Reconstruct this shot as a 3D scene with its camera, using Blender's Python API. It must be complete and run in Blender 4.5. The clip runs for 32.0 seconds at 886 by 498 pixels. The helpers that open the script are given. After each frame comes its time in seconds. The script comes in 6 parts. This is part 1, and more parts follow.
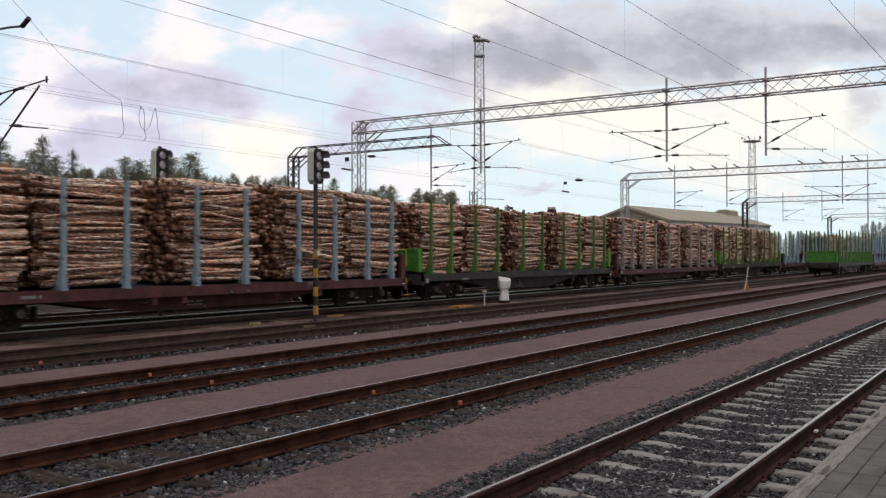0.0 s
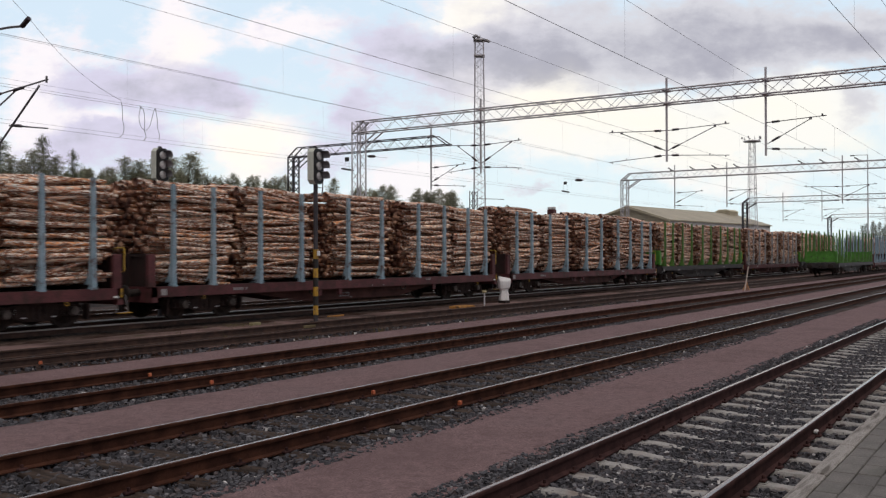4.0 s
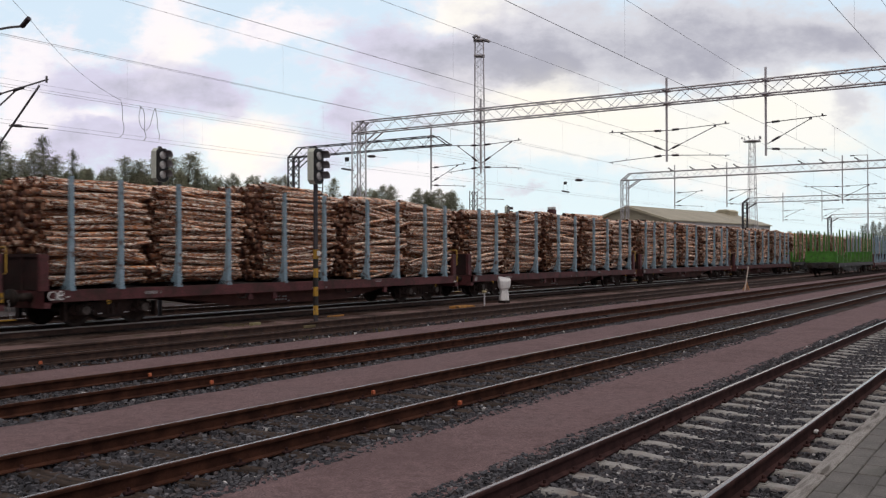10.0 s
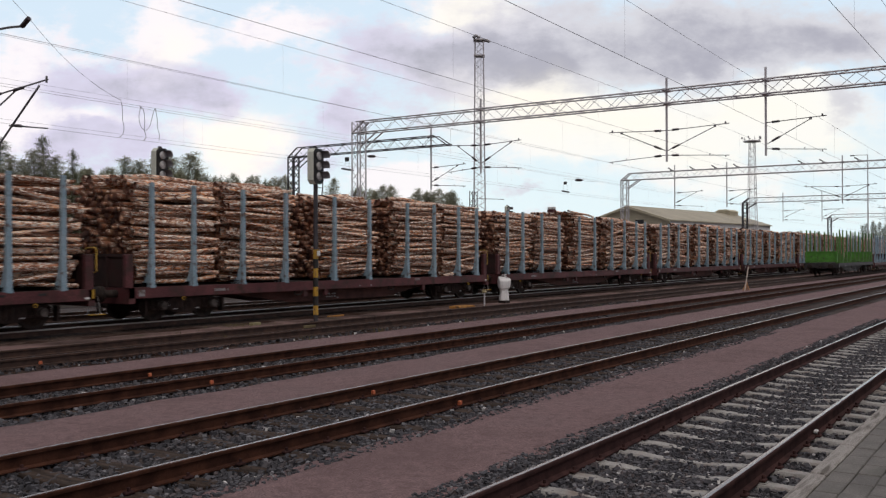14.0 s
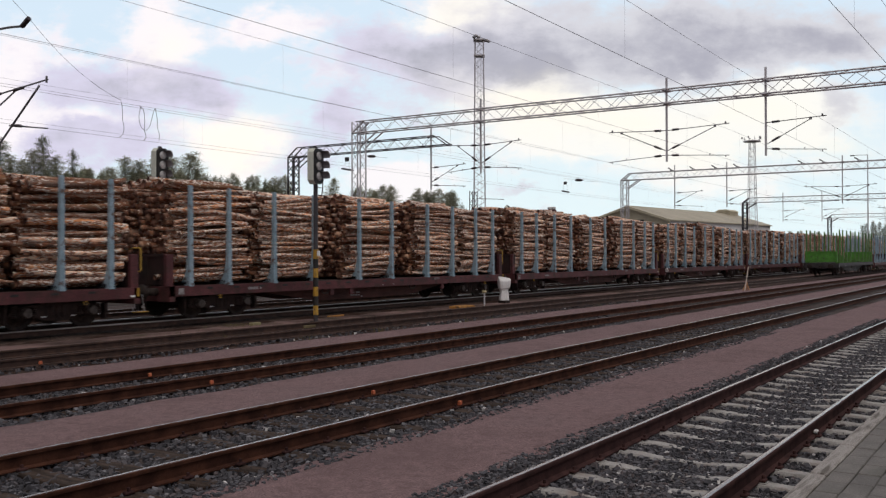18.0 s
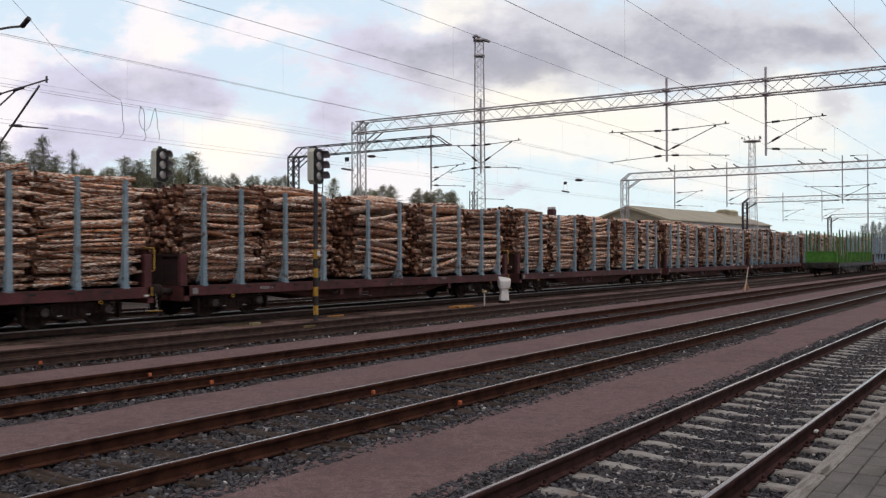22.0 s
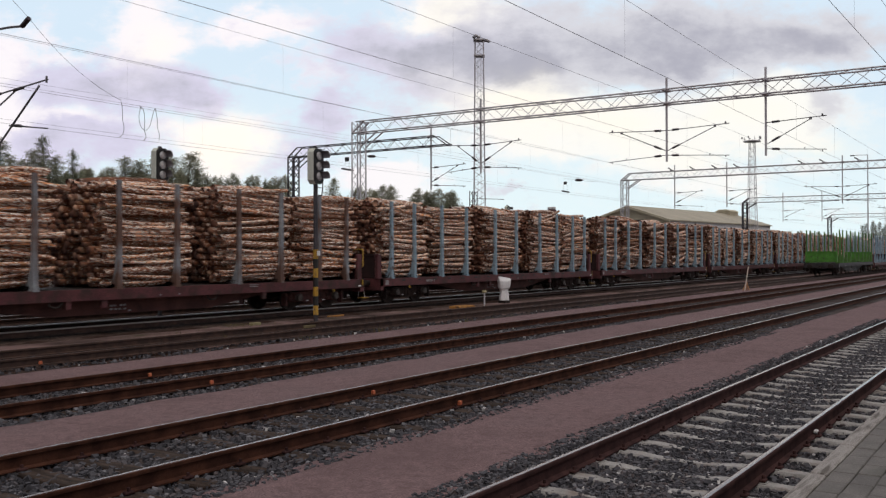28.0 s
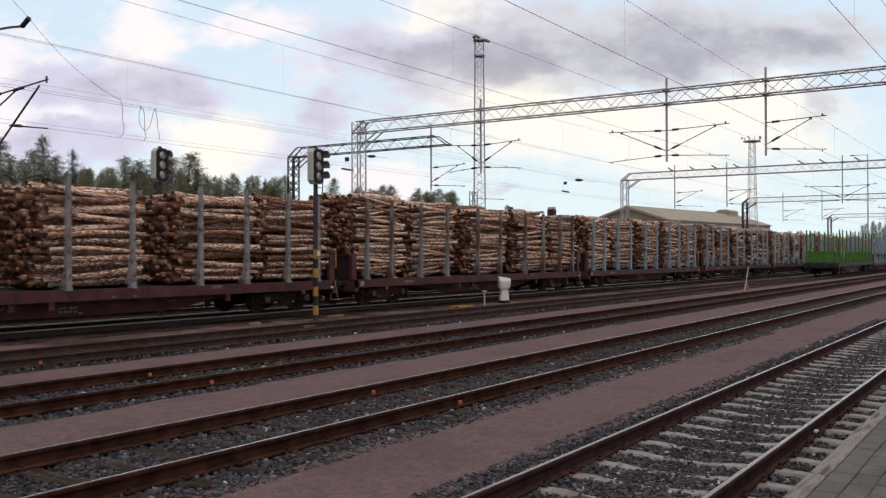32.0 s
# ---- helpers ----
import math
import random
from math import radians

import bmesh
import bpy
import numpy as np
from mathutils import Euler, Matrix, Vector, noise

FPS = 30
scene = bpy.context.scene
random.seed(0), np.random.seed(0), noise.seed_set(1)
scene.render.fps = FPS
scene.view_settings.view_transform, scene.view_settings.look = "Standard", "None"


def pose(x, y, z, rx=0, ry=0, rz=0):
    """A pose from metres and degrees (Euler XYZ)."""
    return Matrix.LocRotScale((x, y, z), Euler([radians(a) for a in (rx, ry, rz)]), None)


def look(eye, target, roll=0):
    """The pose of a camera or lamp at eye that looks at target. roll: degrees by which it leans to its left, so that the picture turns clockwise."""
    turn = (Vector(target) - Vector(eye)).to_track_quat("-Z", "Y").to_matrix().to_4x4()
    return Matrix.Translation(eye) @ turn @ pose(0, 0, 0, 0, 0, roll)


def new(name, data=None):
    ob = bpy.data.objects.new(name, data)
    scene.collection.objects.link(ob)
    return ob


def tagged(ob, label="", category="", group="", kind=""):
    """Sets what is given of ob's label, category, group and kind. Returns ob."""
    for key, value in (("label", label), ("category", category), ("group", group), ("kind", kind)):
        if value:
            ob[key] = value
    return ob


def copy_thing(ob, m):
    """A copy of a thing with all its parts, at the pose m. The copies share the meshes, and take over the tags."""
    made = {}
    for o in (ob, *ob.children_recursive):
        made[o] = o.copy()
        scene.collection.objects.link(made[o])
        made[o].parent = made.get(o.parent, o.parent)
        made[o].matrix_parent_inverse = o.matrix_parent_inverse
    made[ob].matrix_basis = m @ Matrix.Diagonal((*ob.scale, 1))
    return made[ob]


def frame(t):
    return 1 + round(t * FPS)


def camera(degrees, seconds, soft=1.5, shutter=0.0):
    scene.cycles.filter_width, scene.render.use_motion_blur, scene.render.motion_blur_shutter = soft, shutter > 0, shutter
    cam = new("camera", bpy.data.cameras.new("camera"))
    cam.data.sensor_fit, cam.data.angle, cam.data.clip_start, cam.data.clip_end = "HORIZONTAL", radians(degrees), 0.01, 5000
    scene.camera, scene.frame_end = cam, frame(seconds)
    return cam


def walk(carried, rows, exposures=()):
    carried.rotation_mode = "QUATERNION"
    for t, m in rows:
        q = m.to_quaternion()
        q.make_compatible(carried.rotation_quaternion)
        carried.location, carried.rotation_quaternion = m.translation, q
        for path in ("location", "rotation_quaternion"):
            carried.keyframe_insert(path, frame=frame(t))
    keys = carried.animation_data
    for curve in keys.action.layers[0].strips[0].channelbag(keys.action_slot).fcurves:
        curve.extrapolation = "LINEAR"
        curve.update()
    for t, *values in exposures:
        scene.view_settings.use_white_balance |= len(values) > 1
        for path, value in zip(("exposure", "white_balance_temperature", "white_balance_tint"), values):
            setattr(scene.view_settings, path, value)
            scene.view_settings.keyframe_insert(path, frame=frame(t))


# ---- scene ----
cam = camera(51.6, 32.0, soft=1.3, shutter=0.4)
EYE = pose(0, 0, 1.9, 90.4, 0, -56.66) @ pose(0, 0, 0, 0, 0, -0.13)
walk(cam, [(0.0, EYE), (32.0, EYE)])
scene.view_settings.exposure = 0.0

# track centres across the yard, rail tops at z = 0; x runs along the tracks, y away from the platform
T1, T2, T3, T4, T0, T6, T7 = 3.04, 7.55, 11.98, 16.8, 22.66, 27.0, 31.6
GAUGE = 0.797
PITCH = 20.63
STAKES = (0.0, 1.54, 3.55, 5.51, 8.03, 10.05, 12.51, 14.42, 16.33, 17.83)


# ---- world and light ----
def build_world():
    w = bpy.data.worlds.new("sky")
    scene.world = w
    w.use_nodes = True
    nt = w.node_tree
    nt.nodes.clear()
    out = nt.nodes.new("ShaderNodeOutputWorld")
    bg = nt.nodes.new("ShaderNodeBackground")
    sky = nt.nodes.new("ShaderNodeTexSky")
    sky.sky_type = "NISHITA"
    sky.sun_disc = False
    sky.sun_elevation = radians(62)
    sky.sun_rotation = radians(90 + 128)
    mul = nt.nodes.new("ShaderNodeVectorMath")
    mul.operation = "SCALE"
    mul.inputs["Scale"].default_value = 0.1
    nt.links.new(sky.outputs[0], mul.inputs[0])
    tc = nt.nodes.new("ShaderNodeTexCoord")
    nz = nt.nodes.new("ShaderNodeTexNoise")
    nz.inputs["Scale"].default_value = 2.5
    nz.inputs["Detail"].default_value = 6
    nt.links.new(tc.outputs["Generated"], nz.inputs["Vector"])
    ramp = nt.nodes.new("ShaderNodeValToRGB")
    ramp.color_ramp.elements[0].position, ramp.color_ramp.elements[1].position = 0.38, 0.6
    ramp.color_ramp.elements[0].color = (0.55, 0.55, 0.55, 1)
    ramp.color_ramp.elements[1].color = (0.9, 0.9, 0.9, 1)
    nt.links.new(nz.outputs[0], ramp.inputs[0])
    mix = nt.nodes.new("ShaderNodeMix")
    mix.data_type = "RGBA"
    nt.links.new(ramp.outputs[0], mix.inputs["Factor"])
    nt.links.new(mul.outputs[0], mix.inputs["A"])
    mix.inputs["B"].default_value = (0.77, 0.70, 0.72, 1)
    nt.links.new(mix.outputs["Result"], bg.inputs["Color"])
    bg.inputs["Strength"].default_value = 0.5
    nt.links.new(bg.outputs[0], out.inputs[0])


build_world()
sun = new("sun", bpy.data.lights.new("sun", "SUN"))
sun.data.energy, sun.data.angle, sun.data.color = 1.05, radians(35), (1.0, 0.91, 0.83)
SUN_UP, SUN_ROUND = radians(62), radians(-128)
SUN_FROM = Vector((math.cos(SUN_UP) * math.cos(SUN_ROUND), math.cos(SUN_UP) * math.sin(SUN_ROUND), math.sin(SUN_UP)))
sun.matrix_world = look(SUN_FROM, (0, 0, 0))


# ---- mesh and object helpers ----
class Shape:
    """Collects vertices and faces of one mesh; every face has a material slot."""

    def __init__(self):
        self.v, self.f, self.m = [], [], []

    def add(self, verts, faces, slot=0):
        n = len(self.v)
        self.v += [tuple(p) for p in verts]
        self.f += [tuple(i + n for i in f) for f in faces]
        self.m += [slot] * len(faces)
        return self

    def box(self, x0, x1, y0, y1, z0, z1, slot=0, bev=0.0):
        if bev:
            b = bev
            pts, fs = [], []
            for z, s in ((z0, 1), (z0 + b, 0), (z1 - b, 0), (z1, 1)):
                i = b if s else 0.0
                c = b if not s else 0.0
                ring = [(x0 + i + c, y0 + i), (x1 - i - c, y0 + i), (x1 - i, y0 + i + c), (x1 - i, y1 - i - c), (x1 - i - c, y1 - i), (x0 + i + c, y1 - i), (x0 + i, y1 - i - c), (x0 + i, y0 + i + c)]
                pts += [(x, y, z) for x, y in ring]
            for k in range(3):
                for j in range(8):
                    fs.append((k * 8 + j, k * 8 + (j + 1) % 8, k * 8 + 8 + (j + 1) % 8, k * 8 + 8 + j))
            fs += [tuple(range(7, -1, -1)), tuple(range(24, 32))]
            return self.add(pts, fs, slot)
        return self.add([(x0, y0, z0), (x1, y0, z0), (x1, y1, z0), (x0, y1, z0), (x0, y0, z1), (x1, y0, z1), (x1, y1, z1), (x0, y1, z1)],
                        [(3, 2, 1, 0), (4, 5, 6, 7), (0, 1, 5, 4), (1, 2, 6, 5), (2, 3, 7, 6), (3, 0, 4, 7)], slot)

    def tube(self, p, q, r, n=6, r2=None, slot=0, cap_slot=None):
        p, q = Vector(p), Vector(q)
        d = (q - p).normalized()
        a = d.orthogonal().normalized()
        b = d.cross(a)
        r2 = r if r2 is None else r2
        pts = []
        for c, rr in ((p, r), (q, r2)):
            for k in range(n):
                t = 2 * math.pi * (k + 0.5) / n
                pts.append(c + a * (rr * math.cos(t)) + b * (rr * math.sin(t)))
        self.add(pts, [(k, (k + 1) % n, n + (k + 1) % n, n + k) for k in range(n)], slot)
        m = len(self.v) - 2 * n
        self.f += [tuple(m + k for k in range(n - 1, -1, -1)), tuple(m + n + k for k in range(n))]
        self.m += [slot if cap_slot is None else cap_slot] * 2
        return self

    def path(self, pts, r, n=5, slot=0):
        """One tube along a line of points."""
        pts = [Vector(p) for p in pts]
        base, up = len(self.v), None
        for i, p in enumerate(pts):
            d = (pts[min(i + 1, len(pts) - 1)] - pts[max(i - 1, 0)]).normalized()
            up = d.orthogonal().normalized() if up is None else (up - d * up.dot(d)).normalized()
            side = d.cross(up)
            for k in range(n):
                t = 2 * math.pi * k / n
                self.v.append(tuple(p + up * (r * math.cos(t)) + side * (r * math.sin(t))))
        for i in range(len(pts) - 1):
            for k in range(n):
                a = base + i * n
                self.f.append((a + k, a + (k + 1) % n, a + n + (k + 1) % n, a + n + k))
                self.m.append(slot)
        self.f += [tuple(base + k for k in range(n - 1, -1, -1)), tuple(base + (len(pts) - 1) * n + k for k in range(n))]
        self.m += [slot] * 2
        return self

    def prism(self, outline, axis, a, b, slot=0):
        """An outline of 2D points, swept from a to b along an axis: 'x' takes (y, z), 'y' takes (x, z), 'z' takes (x, y)."""
        n = len(outline)
        put = {"x": lambda u, w, s: (s, u, w), "y": lambda u, w, s: (u, s, w), "z": lambda u, w, s: (u, w, s)}[axis]
        pts = [put(u, w, a) for u, w in outline] + [put(u, w, b) for u, w in outline]
        return self.add(pts, [(k, (k + 1) % n, n + (k + 1) % n, n + k) for k in range(n)] + [tuple(range(n - 1, -1, -1)), tuple(range(n, 2 * n))], slot)

    def lathe(self, rings, c=(0, 0, 0), axis="z", n=12, slot=0):
        """Rings of (radius, height) turned round an axis through c."""
        put = {"z": lambda r, h, t: (c[0] + r * math.cos(t), c[1] + r * math.sin(t), c[2] + h), "y": lambda r, h, t: (c[0] + r * math.cos(t), c[1] + h, c[2] + r * math.sin(t)),
               "x": lambda r, h, t: (c[0] + h, c[1] + r * math.cos(t), c[2] + r * math.sin(t))}[axis]
        pts = [put(r, h, 2 * math.pi * k / n) for r, h in rings for k in range(n)]
        fs = [(i * n + k, i * n + (k + 1) % n, (i + 1) * n + (k + 1) % n, (i + 1) * n + k) for i in range(len(rings) - 1) for k in range(n)]
        fs += [tuple(range(n - 1, -1, -1)), tuple(range((len(rings) - 1) * n, len(rings) * n))]
        return self.add(pts, fs, slot)

    def lattice(self, p, q, u, w, cells, chord, brace):
        """A lattice girder from p to q: four chords at +-u +-w, and zigzag braces on its four faces."""
        p, q, u, w = Vector(p), Vector(q), Vector(u), Vector(w)
        cs = [u + w, u - w, -u - w, -u + w]
        for c in cs:
            self.tube(p + c, q + c, chord, 4)
        for k in range(4):
            a, b = cs[k], cs[(k + 1) % 4]
            for i in range(cells):
                s, e = p.lerp(q, i / cells), p.lerp(q, (i + 1) / cells)
                self.tube(s + (a if i % 2 else b), e + (b if i % 2 else a), brace, 4)
        return self

    def mesh(self, name, mats, smooth=False):
        me = bpy.data.meshes.new(name)
        me.from_pydata(self.v, [], self.f)
        for m in mats if isinstance(mats, (list, tuple)) else [mats]:
            me.materials.append(m)
        me.polygons.foreach_set("material_index", self.m)
        if smooth:
            me.polygons.foreach_set("use_smooth", [True] * len(self.f))
        me.validate()
        me.update()
        return me


def part(name, shape, material, parent, label="", smooth=False):
    """One mesh object under a thing or a part; shape is a Shape or a finished mesh."""
    ob = new(name, shape.mesh(name, material, smooth) if isinstance(shape, Shape) else shape)
    ob.parent = parent
    if label:
        ob["label"] = label
    return ob


def thing(name, m=None, label="", category="", group="", kind=""):
    ob = new(name)
    ob.empty_display_size = 0.3
    if m is not None:
        ob.matrix_basis = m
    return tagged(ob, label, category, group, kind)


def solid(name, shape, material, label="", category="", group="", kind="", smooth=False):
    return tagged(new(name, shape.mesh(name, material, smooth)), label, category, group, kind)


# ---- materials ----
def ramp_node(nt, stops):
    r = nt.nodes.new("ShaderNodeValToRGB")
    els = r.color_ramp.elements
    while len(els) < len(stops):
        els.new(0.5)
    for e, (pos, col) in zip(els, stops):
        e.position, e.color = pos, (*col, 1)
    return r


def surface(name, colors, rough=0.8, metal=0.0, scale=3.0, fine=40.0, bump=0.3, stretch=(1, 1, 1), spread=(0.35, 0.65), depth=0.01, vary=0.25, rust=None):
    """A surface of two or three colours mixed at one scale, grained at a finer one, with relief and an optional second colour in worn patches."""
    mt = bpy.data.materials.new(name)
    mt.use_nodes = True
    nt = mt.node_tree
    bs = nt.nodes["Principled BSDF"]
    tc = nt.nodes.new("ShaderNodeTexCoord")
    mp = nt.nodes.new("ShaderNodeMapping")
    mp.inputs["Scale"].default_value = stretch
    nt.links.new(tc.outputs["Object"], mp.inputs[0])
    info = nt.nodes.new("ShaderNodeObjectInfo")
    shift = nt.nodes.new("ShaderNodeVectorMath")
    shift.operation = "MULTIPLY_ADD"
    comb = nt.nodes.new("ShaderNodeCombineXYZ")
    for k in range(3):
        nt.links.new(info.outputs["Random"], comb.inputs[k])
    nt.links.new(comb.outputs[0], shift.inputs[0])
    shift.inputs[1].default_value = (37, 53, 71)
    nt.links.new(mp.outputs[0], shift.inputs[2])

    def noise_at(s, detail):
        n = nt.nodes.new("ShaderNodeTexNoise")
        n.inputs["Scale"].default_value, n.inputs["Detail"].default_value = s, detail
        nt.links.new(shift.outputs[0], n.inputs["Vector"])
        return n

    big, small = noise_at(scale, 5), noise_at(fine, 4)
    lo, hi = spread
    n = len(colors)
    rp = ramp_node(nt, [(lo + (hi - lo) * k / max(1, n - 1), c) for k, c in enumerate(colors)])
    nt.links.new(big.outputs[0], rp.inputs[0])
    grain = nt.nodes.new("ShaderNodeMapRange")
    grain.inputs["From Min"].default_value, grain.inputs["From Max"].default_value = 0.25, 0.75
    grain.inputs["To Min"].default_value, grain.inputs["To Max"].default_value = 1 - vary, 1 + vary
    nt.links.new(small.outputs[0], grain.inputs[0])
    mul = nt.nodes.new("ShaderNodeVectorMath")
    mul.operation = "SCALE"
    nt.links.new(rp.outputs[0], mul.inputs[0])
    nt.links.new(grain.outputs[0], mul.inputs["Scale"])
    color = mul.outputs[0]
    if rust:
        col, s, lo2, hi2 = rust
        patch = noise_at(s, 8)
        pr = ramp_node(nt, [(lo2, (0, 0, 0)), (hi2, (1, 1, 1))])
        nt.links.new(patch.outputs[0], pr.inputs[0])
        mx = nt.nodes.new("ShaderNodeMix")
        mx.data_type = "RGBA"
        nt.links.new(pr.outputs[0], mx.inputs["Factor"])
        nt.links.new(color, mx.inputs["A"])
        mx.inputs["B"].default_value = (*col, 1)
        color = mx.outputs["Result"]
    nt.links.new(color, bs.inputs["Base Color"])
    bs.inputs["Roughness"].default_value, bs.inputs["Metallic"].default_value = rough, metal
    bs.inputs["Specular IOR Level"].default_value = 0.15 if rough >= 0.9 else 0.5
    bp = nt.nodes.new("ShaderNodeBump")
    bp.inputs["Strength"].default_value, bp.inputs["Distance"].default_value = bump, depth
    nt.links.new(small.outputs[0], bp.inputs["Height"])
    nt.links.new(bp.outputs[0], bs.inputs["Normal"])
    return mt


def piece_random(nt):
    """A number of its own for every piece: per object and per island."""
    info, geo, add = nt.nodes.new("ShaderNodeObjectInfo"), nt.nodes.new("ShaderNodeNewGeometry"), nt.nodes.new("ShaderNodeMath")
    add.operation = "ADD"
    nt.links.new(info.outputs["Random"], add.inputs[0])
    nt.links.new(geo.outputs["Random Per Island"], add.inputs[1])
    fr = nt.nodes.new("ShaderNodeMath")
    fr.operation = "FRACT"
    nt.links.new(add.outputs[0], fr.inputs[0])
    return fr


def bark_material(name, tint, flake):
    mt = bpy.data.materials.new(name)
    mt.use_nodes = True
    nt = mt.node_tree
    bs = nt.nodes["Principled BSDF"]
    rnd = piece_random(nt)
    tc = nt.nodes.new("ShaderNodeTexCoord")
    sc = nt.nodes.new("ShaderNodeVectorMath")
    sc.operation = "SCALE"
    sc.inputs["Scale"].default_value = 61
    comb = nt.nodes.new("ShaderNodeCombineXYZ")
    for k in range(3):
        nt.links.new(rnd.outputs[0], comb.inputs[k])
    nt.links.new(comb.outputs[0], sc.inputs[0])
    add = nt.nodes.new("ShaderNodeVectorMath")
    nt.links.new(tc.outputs["Object"], add.inputs[0])
    nt.links.new(sc.outputs[0], add.inputs[1])

    def noise_at(s, detail, stretch):
        mp = nt.nodes.new("ShaderNodeMapping")
        mp.inputs["Scale"].default_value = stretch
        nt.links.new(add.outputs[0], mp.inputs[0])
        n = nt.nodes.new("ShaderNodeTexNoise")
        n.inputs["Scale"].default_value, n.inputs["Detail"].default_value = s, detail
        nt.links.new(mp.outputs[0], n.inputs["Vector"])
        return n

    kind = ramp_node(nt, [(0.0, (0.60, 0.44, 0.34)), (0.16, (0.38, 0.21, 0.135)), (0.34, (0.66, 0.54, 0.455)), (0.46, (0.20, 0.11, 0.075)), (0.58, (0.62, 0.36, 0.19)), (0.68, (0.10, 0.065, 0.052)), (0.78, (0.46, 0.29, 0.17)), (0.86, (0.86, 0.78, 0.69)), (0.93, (0.24, 0.13, 0.075)), (1.0, (0.36, 0.20, 0.11))])
    for e in kind.color_ramp.elements:
        e.color = (e.color[0] * tint[0], e.color[1] * tint[1], e.color[2] * tint[2], 1)
    nt.links.new(rnd.outputs[0], kind.inputs[0])
    blotch = noise_at(7.0, 7, (0.55, 1.7, 1.7))
    dark = ramp_node(nt, [(0.455, (0, 0, 0)), (0.545, (1, 1, 1))])
    nt.links.new(blotch.outputs[0], dark.inputs[0])
    mx = nt.nodes.new("ShaderNodeMix")
    mx.data_type = "RGBA"
    nt.links.new(dark.outputs[0], mx.inputs["Factor"])
    mx.inputs["A"].default_value = (0.235, 0.088, 0.04, 1)
    nt.links.new(kind.outputs[0], mx.inputs["B"])
    fl = noise_at(16.0, 9, (0.6, 1.7, 1.7))
    peel = ramp_node(nt, [(flake, (0, 0, 0)), (flake + 0.035, (0.95, 0.95, 0.95))])
    nt.links.new(fl.outputs[0], peel.inputs[0])
    mx2 = nt.nodes.new("ShaderNodeMix")
    mx2.data_type = "RGBA"
    nt.links.new(peel.outputs[0], mx2.inputs["Factor"])
    nt.links.new(mx.outputs["Result"], mx2.inputs["A"])
    mx2.inputs["B"].default_value = (0.94, 0.88, 0.79, 1)
    nt.links.new(mx2.outputs["Result"], bs.inputs["Base Color"])
    bs.inputs["Roughness"].default_value = 0.85
    bp = nt.nodes.new("ShaderNodeBump")
    bp.inputs["Strength"].default_value, bp.inputs["Distance"].default_value = 0.6, 0.012
    rough = noise_at(30.0, 5, (0.5, 1.5, 1.5))
    nt.links.new(rough.outputs[0], bp.inputs["Height"])
    nt.links.new(bp.outputs[0], bs.inputs["Normal"])
    return mt


def cut_material():
    mt = bpy.data.materials.new("cut_wood")
    mt.use_nodes = True
    nt = mt.node_tree
    bs = nt.nodes["Principled BSDF"]
    rnd = piece_random(nt)
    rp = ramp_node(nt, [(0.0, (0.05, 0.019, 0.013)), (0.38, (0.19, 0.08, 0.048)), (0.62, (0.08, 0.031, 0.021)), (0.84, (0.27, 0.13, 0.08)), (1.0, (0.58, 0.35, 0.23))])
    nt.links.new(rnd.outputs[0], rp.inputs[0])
    tc, nz = nt.nodes.new("ShaderNodeTexCoord"), nt.nodes.new("ShaderNodeTexNoise")
    nz.inputs["Scale"].default_value, nz.inputs["Detail"].default_value = 25, 5
    nt.links.new(tc.outputs["Object"], nz.inputs["Vector"])
    mr = nt.nodes.new("ShaderNodeMapRange")
    mr.inputs["To Min"].default_value, mr.inputs["To Max"].default_value = 0.65, 1.35
    nt.links.new(nz.outputs[0], mr.inputs[0])
    mul = nt.nodes.new("ShaderNodeVectorMath")
    mul.operation = "SCALE"
    nt.links.new(rp.outputs[0], mul.inputs[0])
    nt.links.new(mr.outputs[0], mul.inputs["Scale"])
    nt.links.new(mul.outputs[0], bs.inputs["Base Color"])
    bs.inputs["Roughness"].default_value = 0.9
    return mt


def stone_material():
    mt = surface("ballast_stone", [(0.07, 0.07, 0.075), (0.17, 0.165, 0.17)], 0.75, scale=60, fine=200, bump=0.3, depth=0.004)
    nt = mt.node_tree
    bs = nt.nodes["Principled BSDF"]
    rnd = piece_random(nt)
    rp = ramp_node(nt, [(0.0, (0.036, 0.036, 0.042)), (0.4, (0.063, 0.063, 0.073)), (0.7, (0.09, 0.09, 0.102)), (0.84, (0.085, 0.066, 0.065)), (0.94, (0.125, 0.125, 0.138)), (0.985, (0.24, 0.24, 0.255)), (1.0, (0.62, 0.61, 0.60))])
    nt.links.new(rnd.outputs[0], rp.inputs[0])
    nt.links.new(rp.outputs[0], bs.inputs["Base Color"])
    return mt


BARK, PINE_AND_SHADE_BARK = bark_material("birch_bark", (1.54, 1.16, 0.92), 0.516), bark_material("pine_and_shaded_core_bark", (0.64, 0.56, 0.52), 0.60)
CUT, STONE = cut_material(), stone_material()
RED_GRAVEL = surface("red_gravel", [(0.178, 0.117, 0.118), (0.224, 0.150, 0.151), (0.207, 0.142, 0.144)], 0.95, scale=0.9, fine=60, bump=1.0, depth=0.02, vary=0.6, rust=((0.15, 0.097, 0.098), 9, 0.48, 0.7))
DIRT = surface("yard_dirt", [(0.022, 0.017, 0.016), (0.05, 0.036, 0.031), (0.045, 0.04, 0.026)], 0.95, scale=0.5, fine=60, bump=0.8, depth=0.02, vary=0.4)
